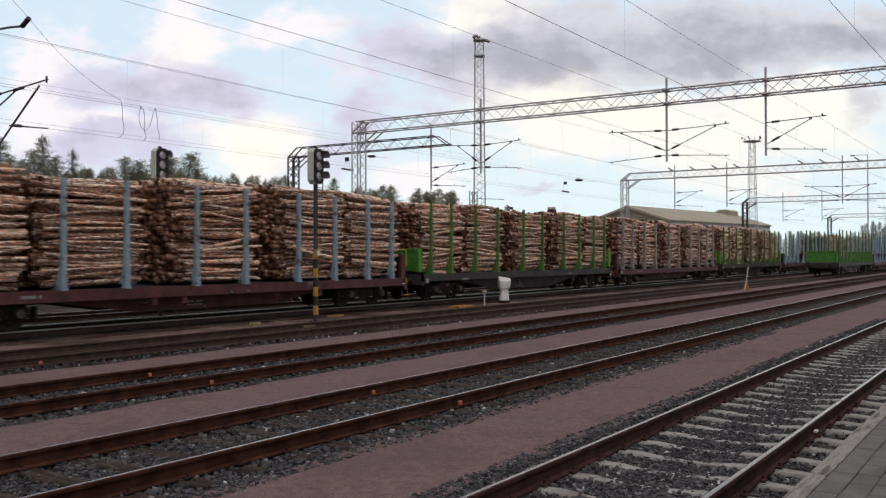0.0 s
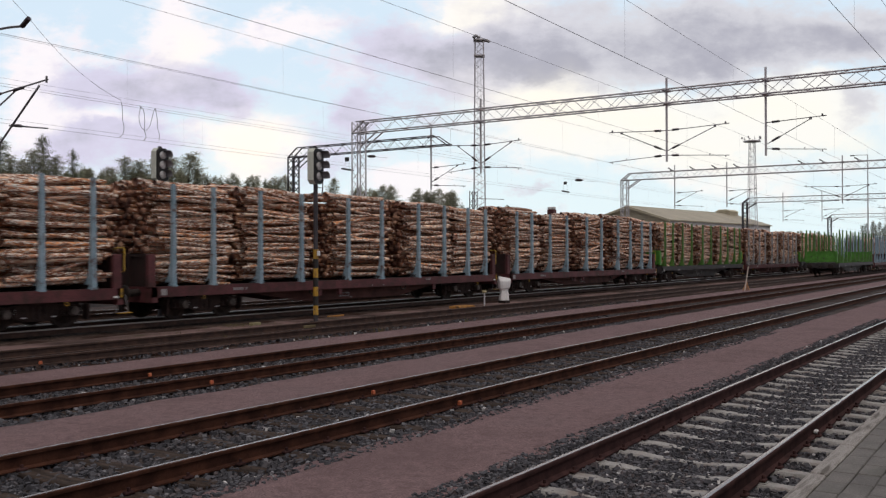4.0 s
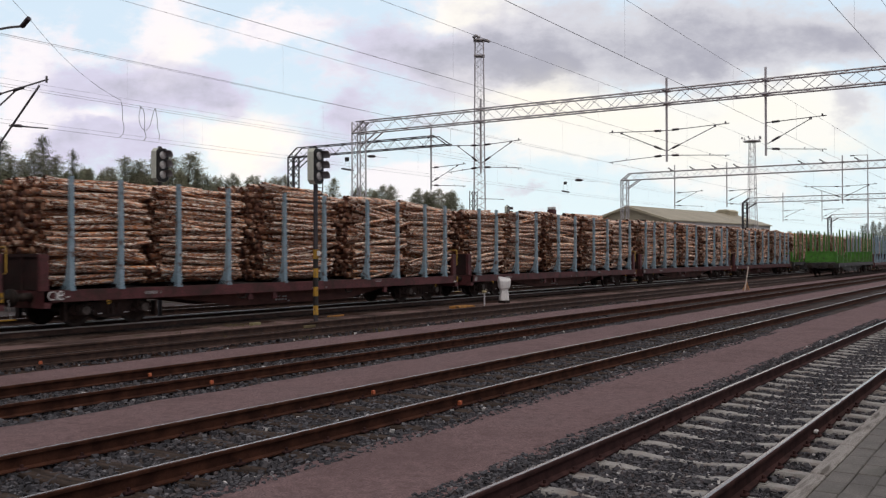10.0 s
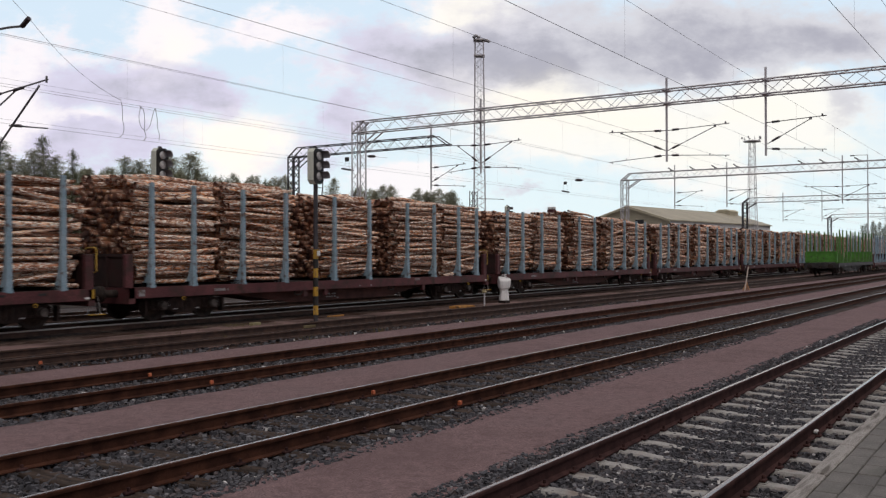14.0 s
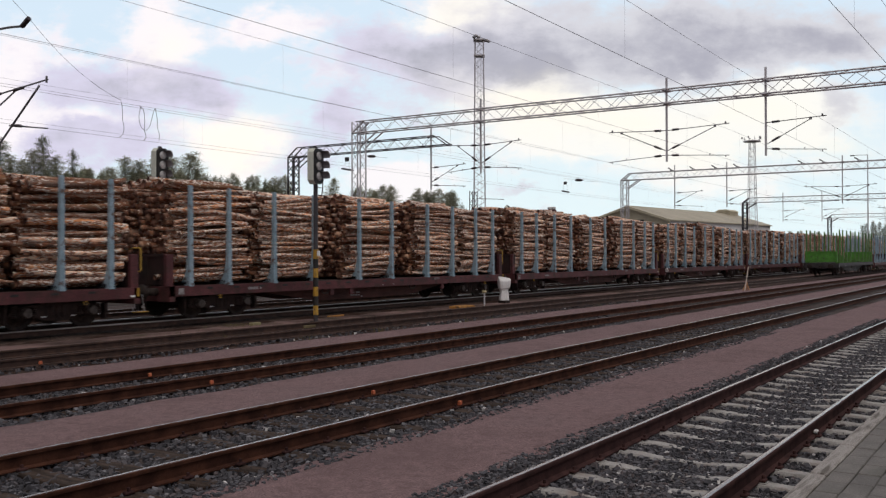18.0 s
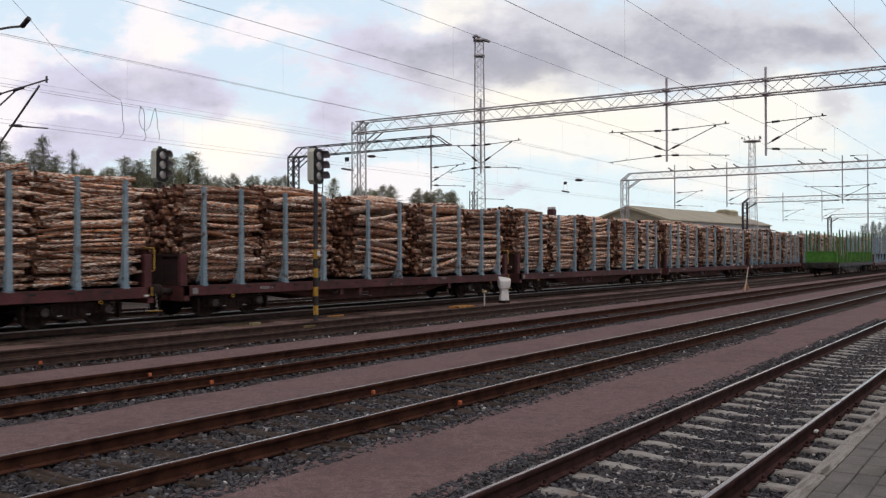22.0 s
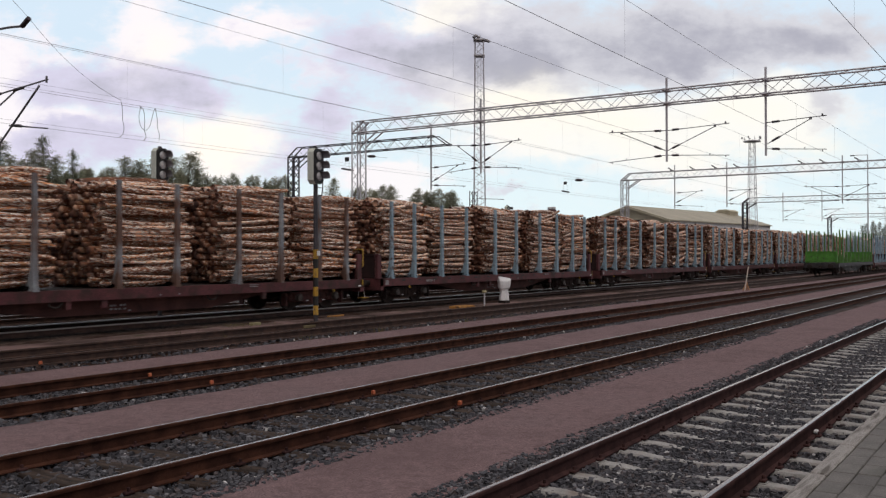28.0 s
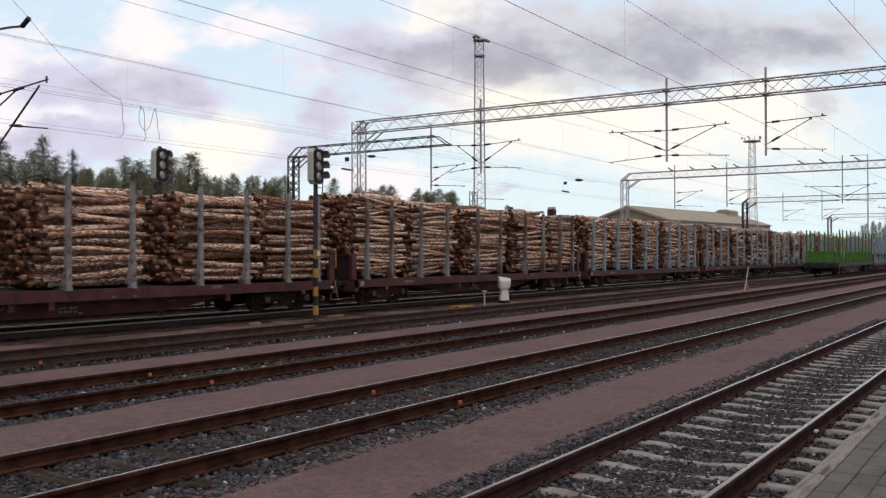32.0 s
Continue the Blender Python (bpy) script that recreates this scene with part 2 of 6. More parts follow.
BALLAST = surface("ballast_bed", [(0.035, 0.034, 0.036), (0.12, 0.118, 0.122)], 0.9, scale=22, fine=70, bump=1.0, depth=0.03, vary=0.5, rust=((0.10, 0.06, 0.045), 1.2, 0.52, 0.7))
OLD_BALLAST = surface("old_ballast", [(0.04, 0.035, 0.033), (0.118, 0.106, 0.102)], 0.92, scale=18, fine=60, bump=1.0, depth=0.03, vary=0.5, rust=((0.05, 0.03, 0.024), 0.9, 0.42, 0.62))
GRIMY_BALLAST = surface("oily_ballast", [(0.036, 0.025, 0.021), (0.115, 0.08, 0.069)], 0.95, scale=9, fine=40, bump=1.0, depth=0.03, vary=0.5, rust=((0.035, 0.018, 0.013), 0.9, 0.42, 0.62))
CONCRETE = surface("sleeper_concrete", [(0.28, 0.27, 0.255), (0.43, 0.42, 0.405)], 0.85, scale=6, fine=70, bump=0.4, depth=0.006, rust=((0.17, 0.12, 0.09), 3, 0.55, 0.75))
OLD_WOOD = surface("tarred_wood", [(0.03, 0.022, 0.018), (0.085, 0.062, 0.05)], 0.9, scale=4, fine=40, bump=0.6, stretch=(4, 0.6, 4))
DARK_RUST = surface("dark_rail_steel", [(0.037, 0.018, 0.0175), (0.072, 0.035, 0.033)], 0.92, 0.0, scale=5, fine=60, bump=0.3, depth=0.004)
RUST = surface("rusty_steel", [(0.036, 0.0145, 0.010), (0.082, 0.034, 0.021)], 0.92, 0.0, scale=5, fine=60, bump=0.3, depth=0.004)
RAIL_TOP = surface("worn_rail_top", [(0.165, 0.12, 0.11), (0.26, 0.20, 0.185)], 0.14, 0.3, scale=3, fine=60, bump=0.05, stretch=(0.1, 6, 1), vary=0.1)
BRIGHT_TOP = surface("polished_rail_top", [(0.62, 0.60, 0.60), (0.74, 0.73, 0.73)], 0.3, 1.0, scale=3, fine=60, bump=0.0, stretch=(0.1, 6, 1), vary=0.08)
RUST_TOP = surface("rusty_rail_top", [(0.10, 0.07, 0.058), (0.22, 0.175, 0.15)], 0.36, 0.5, scale=3, fine=40, bump=0.1, stretch=(0.15, 6, 1))
DIRTY_GRAVEL = surface("dirty_gravel", [(0.044, 0.029, 0.025), (0.13, 0.086, 0.077), (0.23, 0.153, 0.142)], 0.95, scale=0.55, spread=(0.36, 0.6), fine=70, bump=0.8, depth=0.02, vary=0.4, rust=((0.05, 0.047, 0.022), 0.8, 0.55, 0.72))
for dusty, amount in ((RED_GRAVEL, 0.11), (DIRTY_GRAVEL, 0.09), (OLD_BALLAST, 0.08), (STONE, 0.03)):
    dusty.node_tree.nodes["Principled BSDF"].inputs["Sheen Weight"].default_value = amount
    dusty.node_tree.nodes["Principled BSDF"].inputs["Sheen Tint"].default_value = (0.88, 0.68, 0.68, 1)
RAIL_YELLOW = surface("yellow_handrail_paint", [(0.55, 0.34, 0.05), (0.66, 0.43, 0.08)], 0.55, scale=6, fine=40, bump=0.1, rust=((0.2, 0.12, 0.06), 8, 0.6, 0.72))
DULL_YELLOW = surface("weathered_yellow_paint", [(0.34, 0.19, 0.02), (0.46, 0.27, 0.03)], 0.7, scale=4, fine=40, bump=0.2, rust=((0.12, 0.08, 0.05), 6, 0.52, 0.68))
SILL = surface("grimy_red_paint", [(0.065, 0.024, 0.020), (0.125, 0.046, 0.038)], 0.7, 0.1, scale=2, fine=40, bump=0.15)
DULL_TOP = surface("dull_rail_top", [(0.34, 0.28, 0.26), (0.52, 0.47, 0.45)], 0.22, 0.8, scale=3, fine=40, bump=0.1, stretch=(0.15, 6, 1))
PAVING = surface("paving_slab", [(0.12, 0.112, 0.105), (0.18, 0.168, 0.155)], 0.85, scale=4, fine=80, bump=0.4, depth=0.005, rust=((0.10, 0.10, 0.085), 2.5, 0.52, 0.72))
KERB = surface("kerb_concrete", [(0.27, 0.25, 0.23), (0.43, 0.405, 0.38)], 0.85, scale=5, fine=60, bump=0.6, depth=0.008, stretch=(0.35, 4, 1), vary=0.35, rust=((0.12, 0.105, 0.09), 5, 0.5, 0.66))
STAKE_BLUE = surface("blue_stake_paint", [(0.25, 0.375, 0.46), (0.34, 0.46, 0.55)], 0.5, 0.1, scale=3, fine=30, bump=0.1, rust=((0.13, 0.10, 0.09), 5, 0.56, 0.68))
STAKE_WORN = surface("rust_worn_stake_paint", [(0.22, 0.23, 0.25), (0.33, 0.36, 0.39)], 0.6, 0.1, scale=3, fine=30, bump=0.15, stretch=(1, 1, 0.5), rust=((0.15, 0.09, 0.07), 1.6, 0.42, 0.56))
STAKE_GREY = surface("grey_stake_paint", [(0.27, 0.265, 0.275), (0.38, 0.375, 0.385)], 0.5, 0.1, scale=3, fine=30, bump=0.1, rust=((0.11, 0.075, 0.06), 5, 0.55, 0.68))
END_GREEN = surface("bright_green_paint", [(0.07, 0.24, 0.03), (0.11, 0.34, 0.05)], 0.5, 0.1, scale=3, fine=30, bump=0.1, rust=((0.07, 0.08, 0.05), 5, 0.6, 0.7))
STAKE_GREEN = surface("green_stake_paint", [(0.07, 0.17, 0.035), (0.11, 0.25, 0.055)], 0.5, 0.1, scale=3, fine=30, bump=0.1, rust=((0.07, 0.08, 0.05), 5, 0.6, 0.7))
WAGON_RED = surface("oxide_red_paint", [(0.085, 0.025, 0.029), (0.140, 0.044, 0.048)], 0.6, 0.1, scale=1.4, fine=25, bump=0.2, vary=0.4, rust=((0.05, 0.026, 0.022), 2.5, 0.48, 0.7))
# the wagon red darkened: shade between wagon ends put into the end walls' colour
END_RED_SHADED = surface("shaded_oxide_paint", [(0.018, 0.007, 0.007), (0.040, 0.014, 0.014)], 0.85, 0.0, scale=2, fine=40, bump=0.2, rust=((0.028, 0.017, 0.014), 3, 0.5, 0.7))
WAGON_DARK = surface("dark_wagon_paint", [(0.03, 0.028, 0.03), (0.06, 0.052, 0.052)], 0.6, 0.1, scale=2, fine=40, bump=0.15)
UNDER = surface("brake_dust_steel", [(0.015, 0.011, 0.010), (0.038, 0.026, 0.022)], 0.8, 0.2, scale=6, fine=50, bump=0.3)
WHEEL = surface("wheel_steel", [(0.03, 0.024, 0.022), (0.07, 0.05, 0.042)], 0.6, 0.6, scale=6, fine=50, bump=0.2)
BOGIE_RED = surface("dusty_red_bogie_steel", [(0.07, 0.026, 0.024), (0.14, 0.055, 0.05)], 0.8, 0.1, scale=5, fine=40, bump=0.3, rust=((0.04, 0.02, 0.017), 4, 0.5, 0.66))
BOGIE_STEEL = surface("grimy_bogie_steel", [(0.019, 0.011, 0.0095), (0.052, 0.03, 0.025)], 0.8, 0.1, scale=5, fine=40, bump=0.3)
CAP_STEEL = surface("worn_axle_cap", [(0.05, 0.04, 0.035), (0.13, 0.11, 0.10)], 0.6, 0.2, scale=8, fine=50, bump=0.2)
YELLOW = surface("yellow_paint", [(0.46, 0.26, 0.03), (0.58, 0.36, 0.06)], 0.6, scale=4, fine=40, bump=0.1, rust=((0.2, 0.11, 0.05), 8, 0.5, 0.66))
BLACK = surface("black_paint", [(0.012, 0.012, 0.013), (0.03, 0.029, 0.029)], 0.5, scale=4, fine=40, bump=0.1)
WHITE = surface("white_paint", [(0.72, 0.72, 0.73), (0.83, 0.83, 0.83)], 0.6, scale=5, fine=30, bump=0.2, vary=0.08)
ORANGE = surface("orange_paint", [(0.50, 0.11, 0.05), (0.62, 0.20, 0.09)], 0.6, scale=20, fine=60, bump=0.2)
GALV = surface("galvanised_steel", [(0.52, 0.505, 0.535), (0.64, 0.625, 0.655)], 0.6, 0.1, scale=2, fine=30, bump=0.1)
DARK_STEEL = surface("dark_steel", [(0.13, 0.125, 0.135), (0.21, 0.20, 0.215)], 0.6, 0.3, scale=2, fine=30, bump=0.1)
INSULATOR = surface("brown_insulator", [(0.035, 0.025, 0.03), (0.06, 0.04, 0.045)], 0.3, scale=5, fine=30, bump=0.05)
WIRE = surface("wire_copper", [(0.24, 0.23, 0.25), (0.34, 0.33, 0.35)], 0.5, 0.6, scale=2, fine=30, bump=0.0)
SIGNAL_BACK = surface("pale_signal_enamel", [(0.60, 0.64, 0.56), (0.70, 0.74, 0.66)], 0.6, scale=4, fine=40, bump=0.1)
ROOF = surface("olive_sheet_roof", [(0.42, 0.38, 0.28), (0.50, 0.455, 0.345)], 0.6, scale=0.3, fine=4, bump=0.2, stretch=(1, 0.3, 1))
SHED_WALL = surface("olive_shed_wall", [(0.56, 0.51, 0.37), (0.64, 0.59, 0.44)], 0.8, scale=0.5, fine=8, bump=0.1)
PALE_WALL = surface("pale_shed_wall", [(0.78, 0.78, 0.77), (0.85, 0.85, 0.84)], 0.8, scale=0.5, fine=8, bump=0.1)
DARK_WINDOW = surface("dark_window", [(0.02, 0.022, 0.025), (0.04, 0.042, 0.045)], 0.15, scale=2, fine=10, bump=0.02)
TRUNK = surface("tree_trunk", [(0.10, 0.075, 0.055), (0.22, 0.19, 0.16)], 0.9, scale=4, fine=30, bump=0.6)
POST_STEEL = surface("weathered_post_steel", [(0.22, 0.21, 0.225), (0.32, 0.31, 0.325)], 0.6, 0.1, scale=2, fine=30, bump=0.1)
DIM_RUST = surface("grimy_rail_rust", [(0.032, 0.017, 0.013), (0.075, 0.04, 0.029)], 0.8, 0.0, scale=5, fine=60, bump=0.3, depth=0.004)
SOOT_STEEL = surface("sooty_steel", [(0.045, 0.043, 0.05), (0.085, 0.08, 0.09)], 0.6, 0.3, scale=2, fine=30, bump=0.1)
# pale grey puts the sky's glare on the lens glass into its colour
LENS_GLARE = surface("glare_pale_signal_lens", [(0.44, 0.44, 0.45), (0.56, 0.56, 0.57)], 0.15, scale=5, fine=20, bump=0.02)


def leaf_material(name, stops):
    mt = bpy.data.materials.new(name)
    mt.use_nodes = True
    nt = mt.node_tree
    bs = nt.nodes["Principled BSDF"]
    rnd = piece_random(nt)
    rp = ramp_node(nt, stops)
    nt.links.new(rnd.outputs[0], rp.inputs[0])
    nt.links.new(rp.outputs[0], bs.inputs["Base Color"])
    bs.inputs["Roughness"].default_value = 0.7
    tr = nt.nodes.new("ShaderNodeBsdfTranslucent")
    nt.links.new(rp.outputs[0], tr.inputs["Color"])
    ms = nt.nodes.new("ShaderNodeMixShader")
    ms.inputs[0].default_value = 0.5
    nt.links.new(bs.outputs[0], ms.inputs[1])
    nt.links.new(tr.outputs[0], ms.inputs[2])
    nt.links.new(ms.outputs[0], nt.nodes["Material Output"].inputs[0])
    return mt


LEAF = leaf_material("leaves", [(0.0, (0.28, 0.30, 0.19)), (0.5, (0.41, 0.42, 0.30)), (1.0, (0.52, 0.51, 0.40))])
NEEDLE = leaf_material("needles", [(0.0, (0.17, 0.195, 0.115)), (0.6, (0.26, 0.285, 0.18)), (1.0, (0.36, 0.375, 0.25))])
WEED = leaf_material("weeds", [(0.0, (0.07, 0.08, 0.025)), (0.5, (0.16, 0.15, 0.05)), (1.0, (0.26, 0.21, 0.08))])


# ---- sky backdrop: a far sheet of clouds that drifts ----
def cloud_material():
    mt = bpy.data.materials.new("cloudy_sky")
    mt.use_nodes = True
    nt = mt.node_tree
    nt.nodes.clear()
    L = nt.links.new

    def math_node(op, a, b=None, clamp=False):
        n = nt.nodes.new("ShaderNodeMath")
        n.operation, n.use_clamp = op, clamp
        for k, v in enumerate((a, b)):
            if v is None:
                continue
            if isinstance(v, (int, float)):
                n.inputs[k].default_value = v
            else:
                L(v, n.inputs[k])
        return n.outputs[0]

    out, em = nt.nodes.new("ShaderNodeOutputMaterial"), nt.nodes.new("ShaderNodeEmission")
    tc, sep = nt.nodes.new("ShaderNodeTexCoord"), nt.nodes.new("ShaderNodeSeparateXYZ")
    L(tc.outputs["Object"], sep.inputs[0])
    # u, v: tangents of the angles across and up, in the sheet's own space
    u = math_node("DIVIDE", sep.outputs["X"], sep.outputs["Y"])
    v = math_node("DIVIDE", sep.outputs["Z"], sep.outputs["Y"])
    plane = nt.nodes.new("ShaderNodeCombineXYZ")
    L(u, plane.inputs[0])
    L(math_node("MULTIPLY", v, 1.7), plane.inputs[1])
    warp = nt.nodes.new("ShaderNodeTexNoise")
    warp.inputs["Scale"].default_value, warp.inputs["Detail"].default_value, warp.inputs["Roughness"].default_value = 7.0, 7, 0.58
    L(plane.outputs[0], warp.inputs["Vector"])
    wsep = nt.nodes.new("ShaderNodeSeparateXYZ")
    L(warp.outputs["Color"], wsep.inputs[0])
    uu = math_node("ADD", u, math_node("MULTIPLY", math_node("SUBTRACT", wsep.outputs[0], 0.5), 0.16))
    vv = math_node("ADD", v, math_node("MULTIPLY", math_node("SUBTRACT", wsep.outputs[1], 0.5), 0.11))

    def blobs(rows):
        total = None
        for cx, cy, rx, ry, amount in rows:
            a = math_node("DIVIDE", math_node("SUBTRACT", uu, cx), rx)
            b = math_node("DIVIDE", math_node("SUBTRACT", vv, cy), ry)
            d = math_node("ADD", math_node("MULTIPLY", a, a), math_node("MULTIPLY", b, b))
            g = math_node("MULTIPLY", math_node("EXPONENT", math_node("MULTIPLY", d, -1.0)), amount)
            total = g if total is None else math_node("ADD", total, g)
        return total

    fine = nt.nodes.new("ShaderNodeTexNoise")
    fine.inputs["Scale"].default_value, fine.inputs["Detail"].default_value, fine.inputs["Roughness"].default_value = 20.0, 9, 0.63
    L(plane.outputs[0], fine.inputs["Vector"])
    grain = math_node("SUBTRACT", fine.outputs[0], 0.5)
    white = math_node("ADD", blobs(WHITE_CLOUDS), math_node("MULTIPLY", grain, 1.35))
    grey = math_node("ADD", blobs(GREY_CLOUDS), math_node("MULTIPLY", grain, 1.2))
    glow = blobs(GLOWS)

    def mixed(fac, a, b):
        m = nt.nodes.new("ShaderNodeMix")
        m.data_type = "RGBA"
        L(fac, m.inputs["Factor"])
        for key, c in (("A", a), ("B", b)):
            if isinstance(c, tuple):
                m.inputs[key].default_value = (*c, 1)
            else:
                L(c, m.inputs[key])
        return m.outputs["Result"]

    def step(x, lo, hi):
        m = nt.nodes.new("ShaderNodeMapRange")
        m.interpolation_type = "SMOOTHSTEP"
        m.inputs["From Min"].default_value, m.inputs["From Max"].default_value = lo, hi
        L(x, m.inputs[0])
        return m.outputs[0]

    base = mixed(step(v, 0.0, 0.25), (0.82, 0.95, 0.975), (0.69, 0.83, 0.96))
    east = step(u, -0.2, 0.2)
    c = mixed(step(white, -0.02, 0.6), base, mixed(east, (1.0, 0.95, 0.985), (0.975, 0.975, 0.955)))
    c = mixed(step(grey, 0.06, 0.6), c, mixed(east, (0.71, 0.68, 0.84), (0.70, 0.70, 0.755)))
    c = mixed(step(grey, 0.5, 1.3), c, (0.45, 0.45, 0.525))
    c = mixed(math_node("MINIMUM", glow, 1.0), c, mixed(east, (1.08, 1.02, 0.92), (1.05, 1.0, 0.87)))
    L(c, em.inputs["Color"])
    em.inputs["Strength"].default_value = 1.0
    L(em.outputs[0], out.inputs[0])
    return mt


# across, up, half-width, half-height, amount
WHITE_CLOUDS = [(-0.308, 0.250, 0.037, 0.043, 1.10), (-0.181, 0.253, 0.062, 0.020, 0.80), (-0.468, 0.197, 0.031, 0.034, 1.00), (-0.409, 0.145, 0.099, 0.022, 0.90), (-0.225, 0.118, 0.042, 0.03, 0.90), (0.016, 0.266, 0.062, 0.015, 1.10), (-0.024, 0.222, 0.025, 0.014, 0.70), (0.090, 0.173, 0.068, 0.022, 1.10), (0.158, 0.133, 0.099, 0.031, 0.90), (0.367, 0.154, 0.080, 0.034, 1.00), (0.256, 0.133, 0.092, 0.037, 1.00), (-0.046, 0.074, 0.049, 0.018, 1.00), (0.318, 0.080, 0.092, 0.015, 0.40), (-0.403, 0.225, 0.037, 0.009, 0.50), (-0.107, 0.210, 0.022, 0.025, 0.40)]
GREY_CLOUDS = [(-0.379, 0.197, 0.074, 0.028, 0.65), (-0.305, 0.185, 0.062, 0.026, 0.6), (-0.246, 0.17, 0.037, 0.016, 0.65), (-0.36, 0.136, 0.086, 0.014, 0.5), (-0.43, 0.108, 0.07, 0.03, 0.46), (-0.335, 0.112, 0.06, 0.026, 0.48), (-0.155, 0.105, 0.05, 0.035, 0.5), (-0.115, 0.154, 0.028, 0.022, 0.75), (-0.052, 0.219, 0.062, 0.032, 0.8), (-0.009, 0.185, 0.049, 0.034, 0.6), (-0.089, 0.259, 0.055, 0.018, 0.4), (0.065, 0.231, 0.068, 0.034, 0.95), (0.105, 0.203, 0.062, 0.018, 1.0), (0.201, 0.25, 0.123, 0.034, 0.7), (0.33, 0.24, 0.123, 0.031, 0.62), (0.441, 0.247, 0.074, 0.028, 0.6), (0.435, 0.218, 0.06, 0.022, 0.55), (0.275, 0.21, 0.099, 0.02, 0.75), (0.432, 0.157, 0.027, 0.021, 0.6), (0.09, 0.068, 0.028, 0.006, 0.45)]
GLOWS = [(-0.226, 0.118, 0.034, 0.031, 1.30), (0.090, 0.176, 0.074, 0.021, 0.65), (0.133, 0.145, 0.105, 0.031, 0.50), (-0.305, 0.240, 0.025, 0.034, 0.50), (0.016, 0.268, 0.043, 0.014, 0.60), (0.343, 0.157, 0.065, 0.022, 0.60), (0.42, 0.115, 0.06, 0.022, 0.45), (0.27, 0.112, 0.08, 0.022, 0.40), (0.213, 0.154, 0.049, 0.025, 0.40)]


def sky_sheet():
    s, R = Shape(), 3400.0
    cols, rows = 48, 14
    for j in range(rows + 1):
        for i in range(cols + 1):
            a, e = radians(-58 + 116 * i / cols), radians(-3 + 27 * j / rows)
            s.v.append((R * math.sin(a) * math.cos(e), R * math.cos(a) * math.cos(e), R * math.sin(e)))
    for j in range(rows):
        for i in range(cols):
            a = j * (cols + 1) + i
            s.f.append((a, a + 1, a + cols + 2, a + cols + 1))
            s.m.append(0)
    return solid("backdrop", s, cloud_material(), "distant evening sky with drifting grey and white clouds", "sky", kind="structure", smooth=True)


SKY = sky_sheet()


# ---- ground ----
def strip(s, x0, x1, y0, y1, z, step, rough, edge, seed, skirt=0.12):
    """A bed of gravel with an uneven top and ragged long edges that fall to the ground."""
    rng = random.Random(seed)
    xs = [x0]
    while xs[-1] < x1:
        xs.append(min(x1, xs[-1] + step * max(1.0, abs(xs[-1]) / 25.0)))
    ny = max(3, int((y1 - y0) / 0.3))
    base = len(s.v)
    for x in xs:
        near = 1.0 if x < 60 else 0.3
        for j in range(ny + 3):
            if j in (0, ny + 2):
                y, h = (y0 - 0.12, z - skirt) if j == 0 else (y1 + 0.12, z - skirt)
            else:
                y, h = y0 + (y1 - y0) * (j - 1) / ny, z
            e = noise.noise((x * 0.9, y0 if j < 2 else y1, seed)) * edge * near if j <= 1 or j >= ny + 1 else 0.0
            s.v.append((x, y + e, h + rough * near * noise.noise((x * 1.3, y * 1.7, seed * 3.1)) + rng.uniform(-1, 1) * rough * 0.15))
    w = ny + 3
    for i in range(len(xs) - 1):
        for j in range(w - 1):
            a = base + i * w + j
            s.f.append((a, a + w, a + w + 1, a + 1))
            s.m.append(0)
    return s


def build_ground():
    g = Shape()
    edges = [-4000, -1500, -500, -150, -60, -25, 0, 25, 60, 100, 200, 500, 1500, 4000]
    for y in edges:
        for x in edges:
            g.v.append((x, y, -0.34))
    w = len(edges)
    for j in range(w - 1):
        for i in range(w - 1):
            g.f.append((j * w + i, j * w + i + 1, (j + 1) * w + i + 1, (j + 1) * w + i))
            g.m.append(0)
    solid("ground", g, DIRT, "dark brown gravel ground of a railway yard", "ground", kind="structure")
    for k, (y, hw, mat) in enumerate(((T1, 1.45, BALLAST), (T2, 1.55, OLD_BALLAST), (T3, 1.5, OLD_BALLAST), (T4, 1.5, GRIMY_BALLAST), (T0, 1.6, GRIMY_BALLAST), (T6, 1.5, OLD_BALLAST), (T7, 1.5, OLD_BALLAST))):
        solid("ballast_bed", strip(Shape(), -12, 420, y - hw, y + hw, -0.285 if k == 0 else -0.225, 0.35, 0.02, 0.1, k + 2), mat, "grey crushed stone ballast bed under a railway track", "ballast", kind="structure", smooth=True)
    for k, (a, b) in enumerate(((T1 + 1.38, T2 - 1.42), (T2 + 1.02, T3 - 1.42), (T3 + 1.25, T4 - 1.75))):
        solid("gravel_path", strip(Shape(), -12, 420, a, b, -0.16, 0.3, 0.012, 0.12, k + 20), RED_GRAVEL, "reddish fine gravel strip between the railway tracks", "gravel", kind="structure", smooth=True)

    solid("gravel_drift", strip(Shape(), 13, 70, T4 - 0.5, T4 + 0.55, -0.19, 0.3, 0.03, 0.25, 47, 0.05), DIRTY_GRAVEL, "brown gravel drifted between old rails", "gravel", kind="structure", smooth=True)
    solid("gravel_path", strip(Shape(), -12, 420, T4 + 1.45, T0 - 1.75, -0.25, 0.3, 0.03, 0.2, 41), DIRTY_GRAVEL, "dirty brown gravel with weeds beside the train's track", "gravel", kind="structure", smooth=True)


build_ground()


